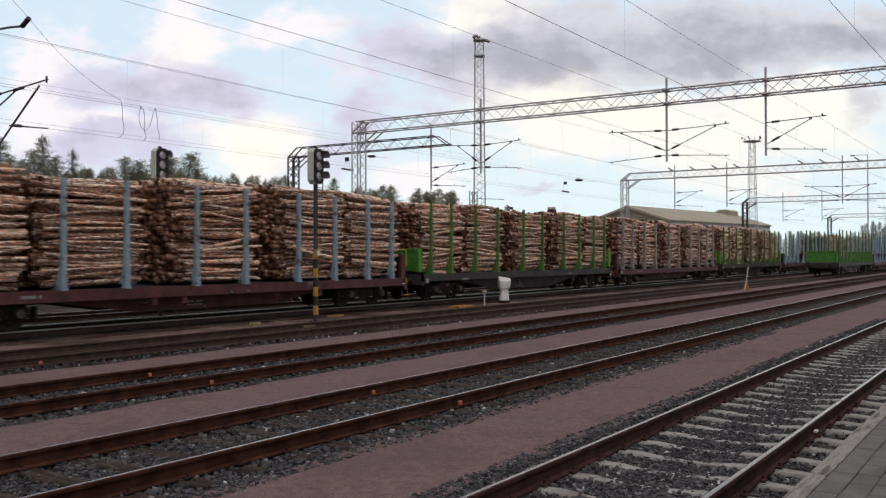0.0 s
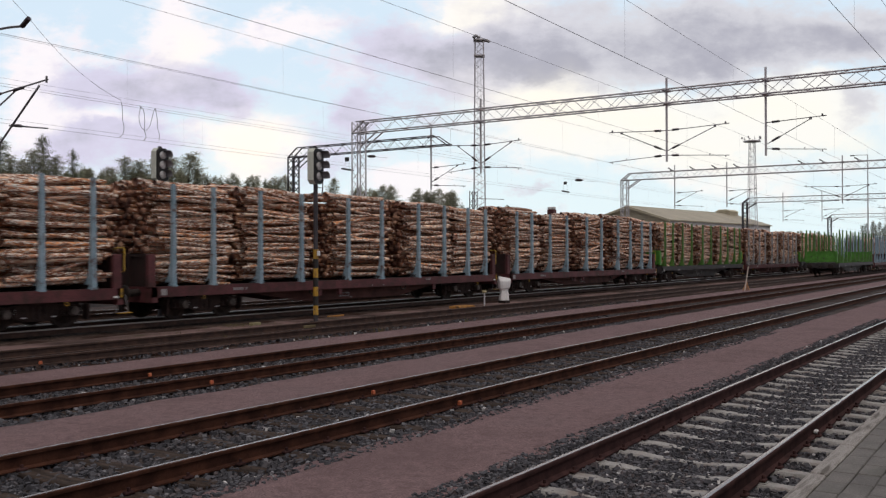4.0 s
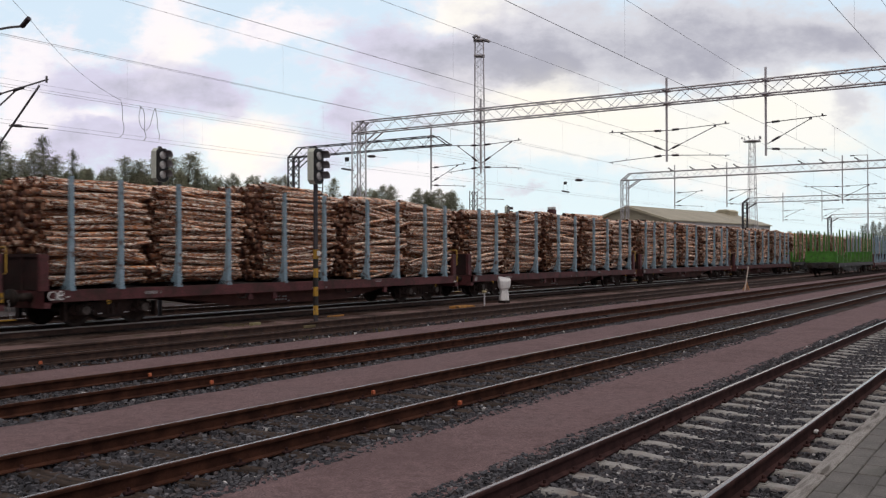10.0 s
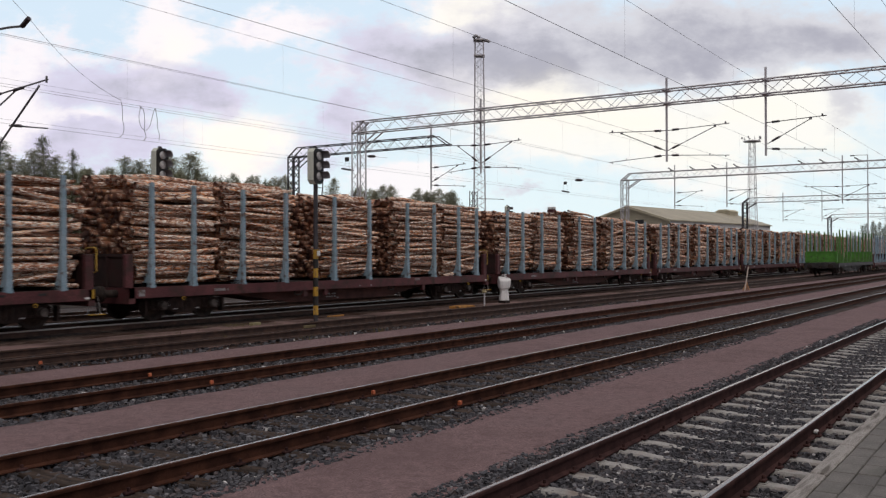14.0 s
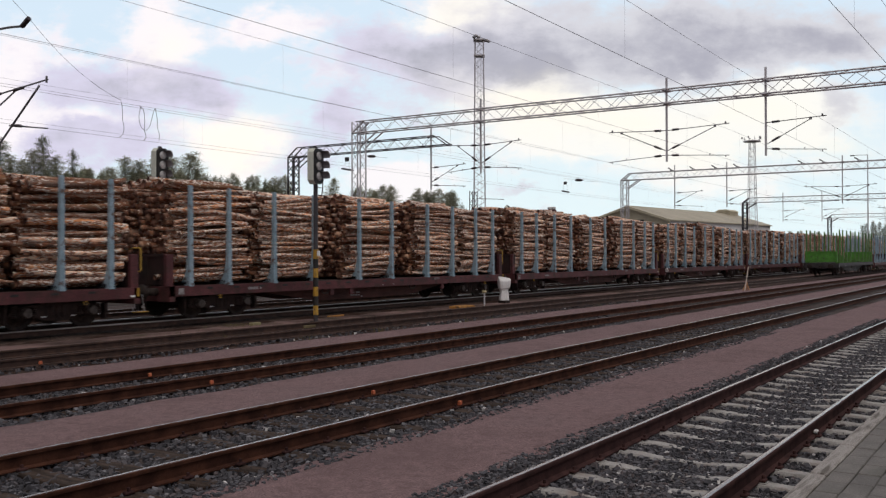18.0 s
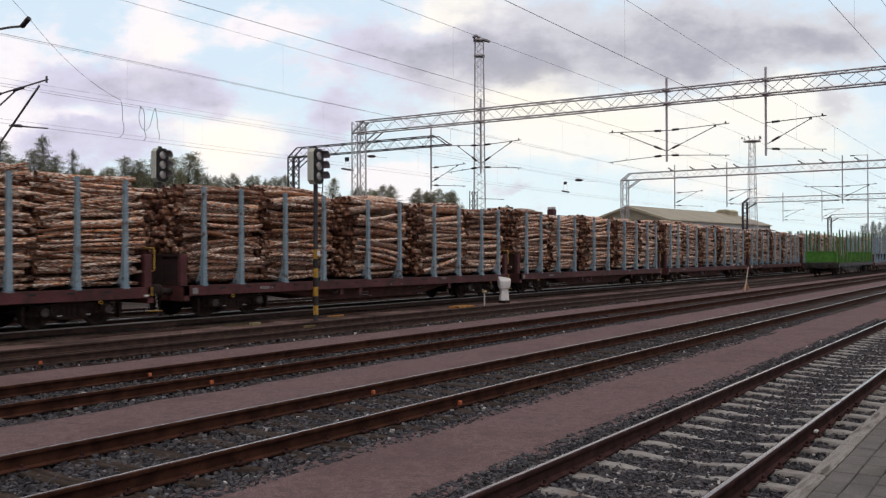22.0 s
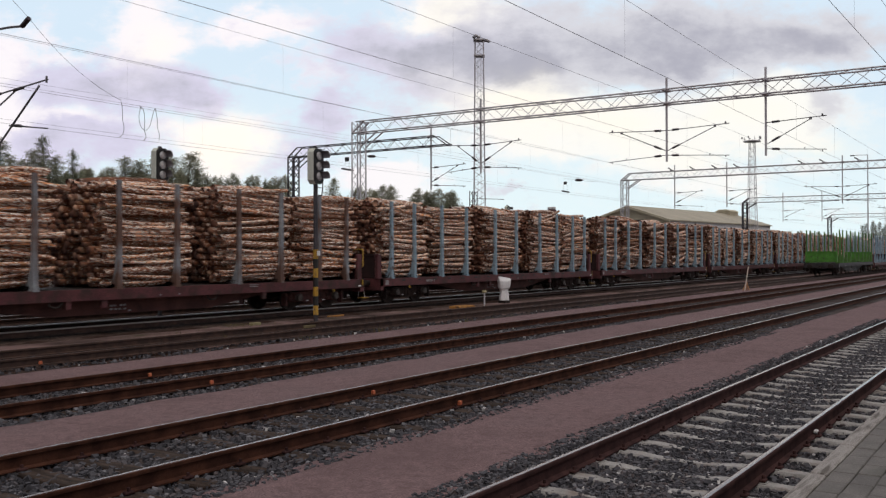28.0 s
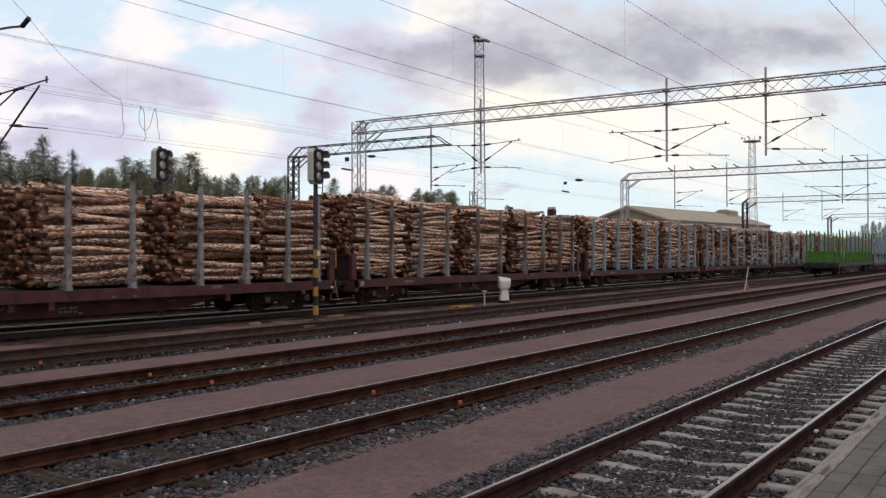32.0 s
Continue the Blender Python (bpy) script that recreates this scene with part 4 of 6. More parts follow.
def wagon_meshes(style):
    """Deck, end walls and other meshes of one paint style."""
    if style in WAGON_MESH:
        return WAGON_MESH[style]
    body, stake = {"blue": (WAGON_RED, STAKE_BLUE), "grey": (WAGON_RED, STAKE_GREY), "green": (WAGON_DARK, STAKE_GREEN), "slotted": (WAGON_RED, STAKE_BLUE), "mixed": (WAGON_RED, STAKE_WORN)}[style]
    end_mat = END_GREEN if style == "green" else END_RED_SHADED
    L0, L1 = -0.82, 18.75
    deck = Shape()
    for k in (-1, 1):
        deck.prism([(k * 1.46, DECK), (k * 1.46, DECK - 0.3), (k * 1.36, DECK - 0.3), (k * 1.36, DECK - 0.27), (k * 1.44, DECK - 0.27), (k * 1.44, DECK - 0.04), (k * 1.3, DECK - 0.04), (k * 1.3, DECK)], "x", L0, L1)
    for i in range(26):
        x = L0 + 0.3 + i * 0.75
        deck.box(x, x + 0.1, -1.42, 1.42, DECK - 0.16, DECK - 0.03)
    deck.box(L0, L0 + 0.2, -1.46, 1.46, DECK - 0.45, DECK - 0.005)
    deck.box(L1 - 0.2, L1, -1.46, 1.46, DECK - 0.45, DECK - 0.005)
    sill = Shape()
    for y in (-0.95, 0.85):
        sill.prism([(2.9, 0.72), (3.4, 0.70), (6.2, 0.30), (11.7, 0.30), (14.5, 0.70), (15.0, 0.72), (15.0, 0.95), (2.9, 0.95)], "y", y, y + 0.1)
    sill.box(L0, L1, -0.35, 0.35, 0.62, 0.9)
    planks = Shape()
    for y0 in (-1.28, -0.64, 0.0, 0.64):
        planks.box(L0 + 0.02, L1 - 0.02, y0 + 0.01, y0 + 0.63, DECK - 0.03, DECK - 0.006)
    wall = Shape().box(-0.06, 0.06, -1.21, 1.21, DECK, DECK + 0.92, bev=0.02)
    post = Shape().box(-0.12, 0.14, -0.07, 0.07, DECK - 0.02, DECK + 0.93, bev=0.015)
    for y in (-0.45, 0.45):
        wall.box(-0.1, 0.13, y - 0.04, y + 0.04, DECK, DECK + 0.9)
    wall.box(-0.09, 0.09, -1.2, 1.2, DECK + 0.86, DECK + 0.95)
    buffer = Shape().lathe([(0.11, 0.0), (0.11, 0.28), (0.08, 0.3), (0.08, 0.45), (0.23, 0.47), (0.235, 0.5), (0.2, 0.53)], axis="x", n=14)
    coupling = Shape().box(0, 0.3, -0.1, 0.1, -0.12, 0.12).tube((0.25, 0, 0), (0.62, 0, -0.12), 0.05, 8)
    rail = Shape().path([(-0.12, 0, 1.12), (0.02, 0, 1.16), (0.33, 0, 1.16), (0.37, 0, 1.12), (0.37, 0, 0.54), (0.33, 0, 0.5), (-0.12, 0, 0.5)], 0.02, 6)
    step = Shape().box(-0.22, 0.22, -0.1, 0.1, 0, 0.022)
    hanger = Shape().tube((-0.2, 0.08, 0.01), (-0.12, 0.1, 0.5), 0.015, 5).tube((0.2, 0.08, 0.01), (0.12, 0.1, 0.5), 0.015, 5).box(-0.2, 0.2, 0.07, 0.09, 0.0, 0.02)
    gear = Shape().tube((0, -0.6, 0), (0, 0.6, 0), 0.16, 12).box(0.5, 1.1, -0.5, 0.3, -0.2, 0.2, bev=0.03).tube((-3, 0.3, 0.1), (3, 0.3, 0.1), 0.03, 6)
    ring = Shape().path([(0.06 * math.cos(a * 0.785), 0, 0.045 * math.sin(a * 0.785)) for a in range(9)], 0.012, 5)
    plate = Shape().box(-0.10, 0.10, -0.008, 0, -0.09, 0.09)
    bars = Shape().box(0, 0.055, -0.006, 0, 0, 0.085)
    fork = Shape().path([(0.0, 0, 0.2), (0.0, 0, -0.05), (0.12, 0, -0.1), (0.3, 0, -0.08), (0.38, 0, 0.03)], 0.025, 5)
    WAGON_MESH[style] = dict(deck=deck.mesh("underframe", body), sill=sill.mesh("centre_sill", SILL if body is WAGON_RED else body), planks=planks.mesh("deck_plate", UNDER), wall=wall.mesh("end_wall", end_mat), post=post.mesh("corner_post", END_GREEN if style == "green" else WAGON_RED), stake=stake_mesh(stake),
                             buffer=buffer.mesh("buffer", UNDER, True), coupling=coupling.mesh("coupling", UNDER), rail=rail.mesh("handrail", RAIL_YELLOW), step=step.mesh("step", DULL_YELLOW), hanger=hanger.mesh("step_hanger", STAKE_GREY), gear=gear.mesh("brake_gear", UNDER), ring=ring.mesh("brake_handle", DULL_YELLOW),
                             plate=plate.mesh("data_plate", STAKE_GREY), bars=bars.mesh("number_bar", STAKE_GREY), fork=fork.mesh("tie_down_hook", UNDER), corner=Shape().box(-0.04, 0.04, -0.006, 0, -0.12, 0.12).mesh("corner_plate", DULL_YELLOW), dash=Shape().box(-0.08, 0.08, -0.006, 0, -0.025, 0.025).mesh("data_plate", PALE_WALL), line=Shape().box(-0.19, 0.19, -0.004, 0, -0.012, 0.012).mesh("stencil", STAKE_GREY), bunk=Shape().box(-0.07, 0.07, -1.3, 1.3, DECK - 0.01, DECK + 0.12).mesh("bolster", UNDER), stub=Shape().box(-0.09, 0.09, -0.05, 0.05, 0.5, 0.73, bev=0.01).mesh("bracket", body), dot=Shape().box(-0.03, 0.03, -0.006, 0, -0.02, 0.02).mesh("stencil", STAKE_GREY), mark=Shape().box(0, 0.09, -0.006, 0, 0, 0.05).mesh("number_bar", STAKE_GREY), slot=Shape().box(-0.11, 0.11, -0.008, 0.004, -0.03, 0.03, bev=0.003).mesh("lashing_slot", BLACK))
    return WAGON_MESH[style]


def wagon(style):
    m = wagon_meshes(style)
    word = {"blue": "dark red timber wagon with light blue stakes", "grey": "dark red timber wagon with grey stakes", "green": "black timber wagon with bright green stakes", "slotted": "dark red wagon with blue stakes and lashing slots", "mixed": "dark red timber wagon with rust-worn grey stakes"}[style]
    up, wall_up = (0.12, 0.22) if style == "green" else (0.0, 0.0)
    w = thing("timber_wagon", None, word + ", on four axles", "railway wagon")
    part("underframe", m["deck"], None, w).location = (0, 0, up)
    part("centre_sill", m["sill"], None, w)
    part("deck_plate", m["planks"], None, w).location = (0, 0, up)
    for x in STAKES:
        part("stake", m["stake"], None, w).matrix_basis = pose(x, -1.40, up)
        part("stake", m["stake"], None, w).matrix_basis = pose(x, 1.40, up, 0, 0, 180)
    for k, x in ((1, 18.66), (-1, -0.73)):
        end = part("end_wall", m["wall"], None, w)
        end.matrix_basis = pose(x, 0, wall_up, 0, 0, 180 if k > 0 else 0)
        for y in (-1.28, 1.28):
            part("corner_post", m["post"], None, w).matrix_basis = pose(x, y, wall_up, 0, 0, 180 if k > 0 else 0)
        for y in (-0.875, 0.875):
            part("buffer", m["buffer"], None, w).matrix_basis = pose(18.75 if k > 0 else -0.82, y, 0.85, 0, 0, 0 if k > 0 else 180)
        part("coupling", m["coupling"], None, w).matrix_basis = pose(18.75 if k > 0 else -0.82, 0, 0.8, 0, 0, 0 if k > 0 else 180)
    part("handrail", m["rail"], None, w, "yellow bent-tube handrail").matrix_basis = pose(18.88, -0.95, DECK - 0.05, 0, 0, -90)
    part("step", m["step"], None, w, "yellow footstep").matrix_basis = pose(18.85, -1.35, 0.32)
    part("step_hanger", m["hanger"], None, w).matrix_basis = pose(18.85, -1.35, 0.32)
    part("corner_plate", m["corner"], None, w, "yellow corner plate").location = (18.68, -1.463, DECK - 0.13)
    part("data_plate", m["dash"], None, w, "small white plate").location = (18.5, -1.463, DECK - 0.235)
    part("brake_gear", m["gear"], None, w).matrix_basis = pose(8.0, 0, 0.55)
    part("brake_handle", m["ring"], None, w, "yellow ring handle").matrix_basis = pose(17.0, -1.47, DECK - 0.36)
    part("brake_handle", m["ring"], None, w, "yellow ring handle").matrix_basis = pose(1.1, -1.47, DECK - 0.36)
    for i in (0, 1, 2, 3, 4, 5, 7):
        part("number_bar", m["bars"], None, w).matrix_basis = pose(2.3 + 0.075 * i, -1.462, DECK - 0.19)
    part("data_plate", m["plate"], None, w, "pale stencilled data panel").matrix_basis = pose(-0.4, -1.462, DECK - 0.16)
    if style == "slotted":
        for i in range(16):
            part("lashing_slot", m["slot"], None, w, "dark oblong slot").matrix_basis = pose(0.7 + 1.1 * i, -1.461, DECK - 0.09)
    for x in STAKES:
        part("bolster", m["bunk"], None, w).location = (x, 0, 0)
    for x in (6.45, 7.55, 13.6):
        part("bracket", m["stub"], None, w).location = (x, -1.38, 0)
    for x in (9.38, 10.07):
        part("stencil", m["dot"], None, w, "small pale mark").location = (x, -1.465, 0.79)
    for z in (DECK - 0.05, DECK - 0.10):
        part("stencil", m["line"], None, w, "thin pale line").location = (13.1, -1.464, z)
    for i, (x, z) in enumerate(((8.05, 0.5), (8.17, 0.5), (8.38, 0.5), (8.5, 0.5), (8.05, 0.4), (8.2, 0.4), (8.34, 0.4), (8.5, 0.4), (8.66, 0.34))):
        part("number_bar", m["mark"], None, w).location = (x, -0.958, z)
    for x in (5.9, 11.2):
        part("tie_down_hook", m["fork"], None, w).matrix_basis = pose(x, -1.42, DECK - 0.35)
    for pivot in (1.5, 16.43):
        b = part("bogie_frame", RED_BOGIE if style == "mixed" else BOGIE, None, w)
        b.location = (pivot, 0, 0)
        for x in (-0.95, 0.95):
            part("wheelset", WHEELSET, None, w).matrix_basis = pose(pivot + x, 0, 0.46)
            for y in (-1.15, 1.15):
                part("axle_cap", BOX_CAP, None, b).matrix_basis = pose(x, y, 0.46, 0, 0, 0 if y < 0 else 180)
            part("stencil", WHITE_DASH, None, b, "small white chalked mark").matrix_basis = pose(x + 0.3, -1.1, 0.5)
            part("stencil", WHITE_DASH, None, b, "small white chalked mark").matrix_basis = pose(x * 0.45, -1.125, 0.34, 0, 90, 0)
    return w


STYLE = {5: "slotted", 6: "slotted", 7: "slotted", -3: "green", -1: "green", 8: "mixed", 9: "grey", -2: "grey"}
WAGONS = []
MASTERS = {}
for n in range(-6, 10):
    style = STYLE.get(n, "blue")
    if style not in MASTERS:
        MASTERS[style] = wagon(style)
        MASTERS[style]["group"] = "wagons of the timber train"
        w = MASTERS[style]
    else:
        w = copy_thing(MASTERS[style], pose(0, 0, 0))
    if n == 3:
        # white scrawl "ce-" at the wagon's corner
        for pts in ([(-0.50, 0.07), (-0.58, 0.11), (-0.68, 0.07), (-0.71, -0.02), (-0.66, -0.11), (-0.54, -0.10)], [(-0.44, -0.01), (-0.27, 0.01), (-0.28, 0.09), (-0.36, 0.11), (-0.43, 0.05), (-0.44, -0.05), (-0.37, -0.11), (-0.25, -0.09)], [(-0.20, -0.05), (-0.10, -0.04)]):
            part("scrawl", Shape().path([(a, -1.476, DECK - 0.13 + b) for a, b in pts], 0.014, 5), WHITE, w, "white hand-sprayed letters")
    WAGONS.append((w, n))
    for j in range(5):
        if n != -4:
            log_stack(n, j, n >= 0)


# how far single wagons stand off the even pitch, by the slack of their couplings
SLACK = {0: 0.06, 1: -0.10, 5: -0.02, 7: -0.04}


def travel(t):
    """How far along the track the first wagon's rear stake stands after t seconds."""
    return 10.82 + 7.3176 * t - 0.091291 * t ** 2 + 0.0018756 * t ** 3 - 1.9793e-5 * t ** 4


# standing empty wagons on the next track
for k, style in enumerate(("green", "blue", "blue", "green")):
    w = copy_thing(MASTERS[style], pose(87.9 + PITCH * k, T4, 0))
    w["group"] = "standing empty wagons"
    w["label"] = {"green": "empty black timber wagon with bright green stakes, standing", "blue": "empty dark red timber wagon with light blue stakes, standing"}[style]


# ---- overhead line ----
CONTACT, MESSENGER = 6.15, 7.5


def insulator(s, p, q, slot=1):
    """A ribbed insulator rod between two points."""
    p, q = Vector(p), Vector(q)
    s.tube(p, q, 0.04, 8, slot=slot)
    for k in range(6):
        a = p.lerp(q, 0.08 + 0.15 * k)
        s.tube(a, a + (q - p) * 0.07, 0.056, 8, slot=slot)
    return s


def cantilever_shape(side, reach=2.4):
    """Bracket arms that hold messenger and contact wire beside a hanging post; side -1 or 1 along y."""
    s = Shape()
    e, tip = side, reach + 0.2

    def arm(a, za, b, zb, r, cap):
        """A tube from the post to its end, with a ribbed insulator near the post."""
        s.tube((0, a * e, za), (0, b * e, zb), r, 6)
        p, q = Vector((0, a * e, za)), Vector((0, b * e, zb))
        d = (q - p).normalized()
        insulator(s, p + d * 0.22, p + d * (0.22 + cap))

    arm(0.03, 7.50, tip, 7.61, 0.02, 0.32)
    arm(0.06, 6.60, tip - 0.6, 7.53, 0.02, 0.36)
    arm(0.03, 6.39, tip, 6.22, 0.017, 0.32)
    s.tube((0, (tip - 0.16) * e, 7.58), (0, (tip - 0.16) * e, 7.70), 0.04, 6).box(-0.03, 0.03, (tip - 0.62) * e - 0.05, (tip - 0.62) * e + 0.05, 7.49, 7.60)
    s.tube((0, (tip - 0.85) * e, 6.27), (0, (tip - 0.85) * e, 6.36), 0.02, 5).tube((0, (tip - 0.16) * e, 6.14), (0, (tip - 0.16) * e, 6.24), 0.02, 5)
    return s


def portal(x, y0, y1, top, posts, beam_h=0.31, steel=GALV, legs=2, gable=True, leg_steel=None, label="lattice steel catenary portal spanning the tracks"):
    leg_steel = leg_steel or steel
    g = thing("catenary_portal", pose(x, 0, 0), label, "catenary portal", "catenary portals over the yard")
    for y in (y0, y1)[:legs]:
        leg = Shape().lattice((0, y, -0.34), (0, y, top - (2 * beam_h if gable else 0)), (0.25, 0, 0), (0, 0.29, 0), 18, 0.05 if leg_steel is GALV else 0.075, 0.02 if leg_steel is GALV else 0.035)
        part("leg", leg, leg_steel, g)
        part("footing", Shape().box(-0.6, 0.6, y - 0.6, y + 0.6, -0.5, -0.1, bev=0.05), CONCRETE, g)
        k = -1 if y == max(y0, y1) else 1
        for u in (-0.25, 0.25):
            for a, za, b, zb, r in ((0.29, 1.4, 1.5, 0.62, 0.045), (-0.29, 0.62, 0.55, 0.0, 0.055), (-0.29, 0.62, 0.55, 0.62, 0.055), (0.1, 0.62, 0.1, 0.3, 0.04)):
                part("knee_brace", Shape().tube((u, y + k * a, top - za), (u, y + k * b, top - zb), r, 4), leg_steel, g)
    n = int(abs(y1 - y0) / 0.72)
    part("beam", Shape().lattice((0, y0 - (0.55 if gable else 0), top - beam_h), (0, y1, top - beam_h), (0.3, 0, 0), (0, 0, beam_h), n, 0.036, 0.014), steel, g)
    if legs == 1:
        brace = Shape()
        for u in (-0.3, 0.3):
            brace.tube((u, y1, top), (u, y1 - 0.95, top - 2 * beam_h), 0.036, 4)
            brace.tube((u, y1, top - 2 * beam_h), (u, y1 - 0.95, top - 2 * beam_h), 0.036, 4)
        brace.tube((-0.3, y1 - 0.95, top - 2 * beam_h), (0.3, y1 - 0.95, top - 2 * beam_h), 0.036, 4)
        part("end_brace", brace, steel, g)
    for y, arms in posts:
        post = part("hanging_post", Shape().box(-0.038, 0.038, y - 0.04, y + 0.04, 6.1, top + 0.55).box(-0.36, 0.36, y - 0.1, y + 0.1, top - 0.05, top + 0.03).box(-0.36, 0.36, y - 0.1, y + 0.1, top - 0.66, top - 0.58), GALV, g)
        for side, reach in arms:
            c = part("bracket_arm", cantilever_shape(side, reach), [DARK_STEEL, INSULATOR], post)
            c.location = (0, y, 0)
    return g


P0, P1, P2 = 24.0, 14.24, 9.9
portal(40.0, 31.9, -6.0, 9.32, [(P0, ((-1, 2.15), (1, 1.75))), (P1, ((-1, 2.6), (1, 2.57))), (P2, ((-1, 2.22),))], gable=False)
portal(81.0, 32.9, -6.0, 9.5, [(28.1, ((-1, 2.4),)), (23.4, ((-1, 2.4),)), (13.95, ((-1, 2.4), (1, 2.8))), (9.8, ((-1, 2.4),)), (5.3, ((-1, 2.2),))])
portal(122.0, 32.9, -6.0, 9.3, [(28.1, ((-1, 2.4),)), (23.4, ((-1, 2.4),)), (14.0, ((-1, 2.4), (1, 2.8))), (9.8, ((-1, 2.4),))], leg_steel=SOOT_STEEL)
portal(176.0, 32.5, -6.0, 9.1, [(23.4, ((-1, 2.4),)), (14.0, ((-1, 2.4), (1, 2.8)))], leg_steel=SOOT_STEEL)
portal(48.5, 44.6, 32.4, 9.5, [(32.8, ((-1, 2.4),))], steel=SOOT_STEEL, legs=1, label="lattice steel catenary half-portal behind the train")


def catenary(y, spans, x0, x1, wire_r, sag=0.09, zig=0.22):
    """Messenger and contact wire over one track, with droppers."""
    t = thing("overhead_line", pose(0, y, 0), "overhead contact wire hung from a messenger wire", "overhead line", "overhead lines")
    def at(x, which):
        for a, b in zip(spans[:-1], spans[1:]):
            if a <= x <= b:
                k = (x - a) / (b - a)
                i = spans.index(a)
                off = zig * (1 if i % 2 else -1) * (1 - 2 * k)
                return (x, off, MESSENGER - 4 * sag * k * (1 - k)) if which else (x, off, CONTACT)
        return (x, 0, MESSENGER if which else CONTACT)

    xs = [x0 + (x1 - x0) * k / 60 for k in range(61)]
    part("contact_wire", Shape().path([at(x, 0) for x in xs], wire_r, 4), WIRE, t)
    part("messenger_wire", Shape().path([at(x, 1) for x in xs], wire_r * 0.85, 4), WIRE, t)
    for a, b in zip(spans[:-1], spans[1:]):
        for k in range(5):
            x = a + (b - a) * (0.068 + 0.205 * k) - 0.19 * max(0.0, y - 12.0)
            if x0 < x < min(x1, 125):
                part("dropper", Shape().tube(at(x, 0), at(x, 1), wire_r * 0.35, 4), WIRE, t)


SPANS = [-41, -1, 40, 81, 122, 176, 240, 300]
for y, zig, r in ((T1 - 0.07, 0.22, 0.0055), (T2, -0.15, 0.0058), (T3 - 0.06, 0.18, 0.0055), (T4 - 0.14, -0.12, 0.005), (T0 - 0.95, 0.05, 0.005), (T6 + 0.75, 0.0, 0.0065), (T6 - 0.1, 0.1, 0.0045)):
    catenary(y, SPANS, -20, 290, r, zig=zig)


def left_mast():
    g = thing("catenary_mast", pose(18.2, 31.1, 0), "steel catenary mast with a bracket arm behind the train", "catenary mast")
    part("mast", Shape().box(-0.12, 0.12, -0.12, 0.12, -0.34, 9.8), GALV, g)
    arm = Shape()
    insulator(arm, (0, -0.12, 7.55), (0, -0.7, 7.58))
    arm.tube((0, -0.65, 7.57), (0, -3.42, 7.78), 0.03, 6)
    insulator(arm, (0, -1.45, 7.61), (0, -2.05, 7.655))
    arm.tube((0, -0.12, 5.45), (0, -2.95, 7.62), 0.035, 6).tube((0, -0.12, 6.95), (0, -1.6, 7.6), 0.028, 6)
    arm.tube((0, -3.35, 7.68), (0, -3.35, 7.9), 0.035, 6)
    arm.tube((0, -1.2, 6.42), (0, -3.42, 6.15), 0.024, 6)
    insulator(arm, (0, -1.35, 6.42), (0, -1.95, 6.34))
    part("bracket_arm", arm, [DARK_STEEL, INSULATOR], g)
    part("feeder_arm", Shape().path([(0, -0.1, 9.86), (0, -1.2, 9.82), (0, -2.0, 9.75)], 0.04, 6), DARK_STEEL, g)
    part("feeder_insulator", Shape().tube((0, -1.95, 9.75), (0, -2.35, 9.97), 0.09, 8), INSULATOR, g, "dark porcelain insulator")


left_mast()


def rounded(pts, times=2):
    """Cuts the corners of a line of points."""
    pts = [Vector(p) for p in pts]
    for k in range(times):
        cut = [pts[0]]
        for a, b in zip(pts[:-1], pts[1:]):
            cut += [a.lerp(b, 0.25), a.lerp(b, 0.75)]
        pts = cut + [pts[-1]]
    return pts


def feeder_wires():
    g = thing("feeder_wire", None, "thin feeder wire running down to the messenger wire", "wire")
    y = T6 + 0.75
    a, b = Vector((18.2, 28.75, 9.97)), Vector((21.16, y, 7.5))
    pts = [a.lerp(b, k / 12) - Vector((0, 0, 1.25 * (k / 12) * (1 - k / 12))) for k in range(13)]
    part("wire", Shape().path([Vector((17.4, 30.0, 11.6))] + pts, 0.007, 5), WIRE, g)
    for x, kind in ((21.16, 0), (22.02, 1), (22.66, 2)):
        j = thing("jumper_wire", pose(x, y, 0), "looped electrical jumper between messenger and contact wire", "wire", "jumper wires")
        if kind == 0:
            pts = [(0, 0, 7.45), (0.05, 0, 7.1), (0.04, 0, 6.8), (0.12, 0, 6.55), (0.08, 0, 6.3), (-0.1, 0, 6.15)]
        elif kind == 1:
            pts = [(0, 0, 7.42), (-0.12, 0, 7.05), (-0.04, 0, 6.65), (0.2, 0, 6.5), (0.42, 0, 6.75), (0.52, 0, 7.2), (0.62, 0, 7.4)]
        else:
            pts = [(0, 0, 7.4), (0.1, 0, 7.0), (0.08, 0, 6.7), (0.2, 0, 6.5), (0.16, 0, 6.2)]
        part("wire", Shape().path(rounded(pts), 0.010, 5), WIRE, j)
        if kind == 1:
            part("wire", Shape().path(rounded([(-0.1, 0, 7.42), (0.12, 0, 7.3), (0.16, 0, 6.9), (0.14, 0, 6.5), (0.24, 0, 6.3), (0.1, 0, 6.15)]), 0.011, 5), WIRE, j)


feeder_wires()


def hung_plate(x, y, z, w=0.22):
    g = thing("hanging_sign", pose(x, y, 0), "small dark plate hung from the overhead wires", "sign", "signs on the overhead line")
    part("plate", Shape().box(-0.03, 0.03, -w / 2, w / 2, z, z + w * 0.85, bev=0.01), BLACK, g)
    part("hanger", Shape().path([(0, -0.16, z - 0.4), (0, -w / 2, z), (0, 0, z + w), (0, w / 2, z), (0, 0.16, z - 0.4)], 0.006, 4), WIRE, g)
    part("insulator", insulator(Shape(), (-0.5, 0, z - 0.45), (0.6, 0, z - 0.48), 0), INSULATOR, g)


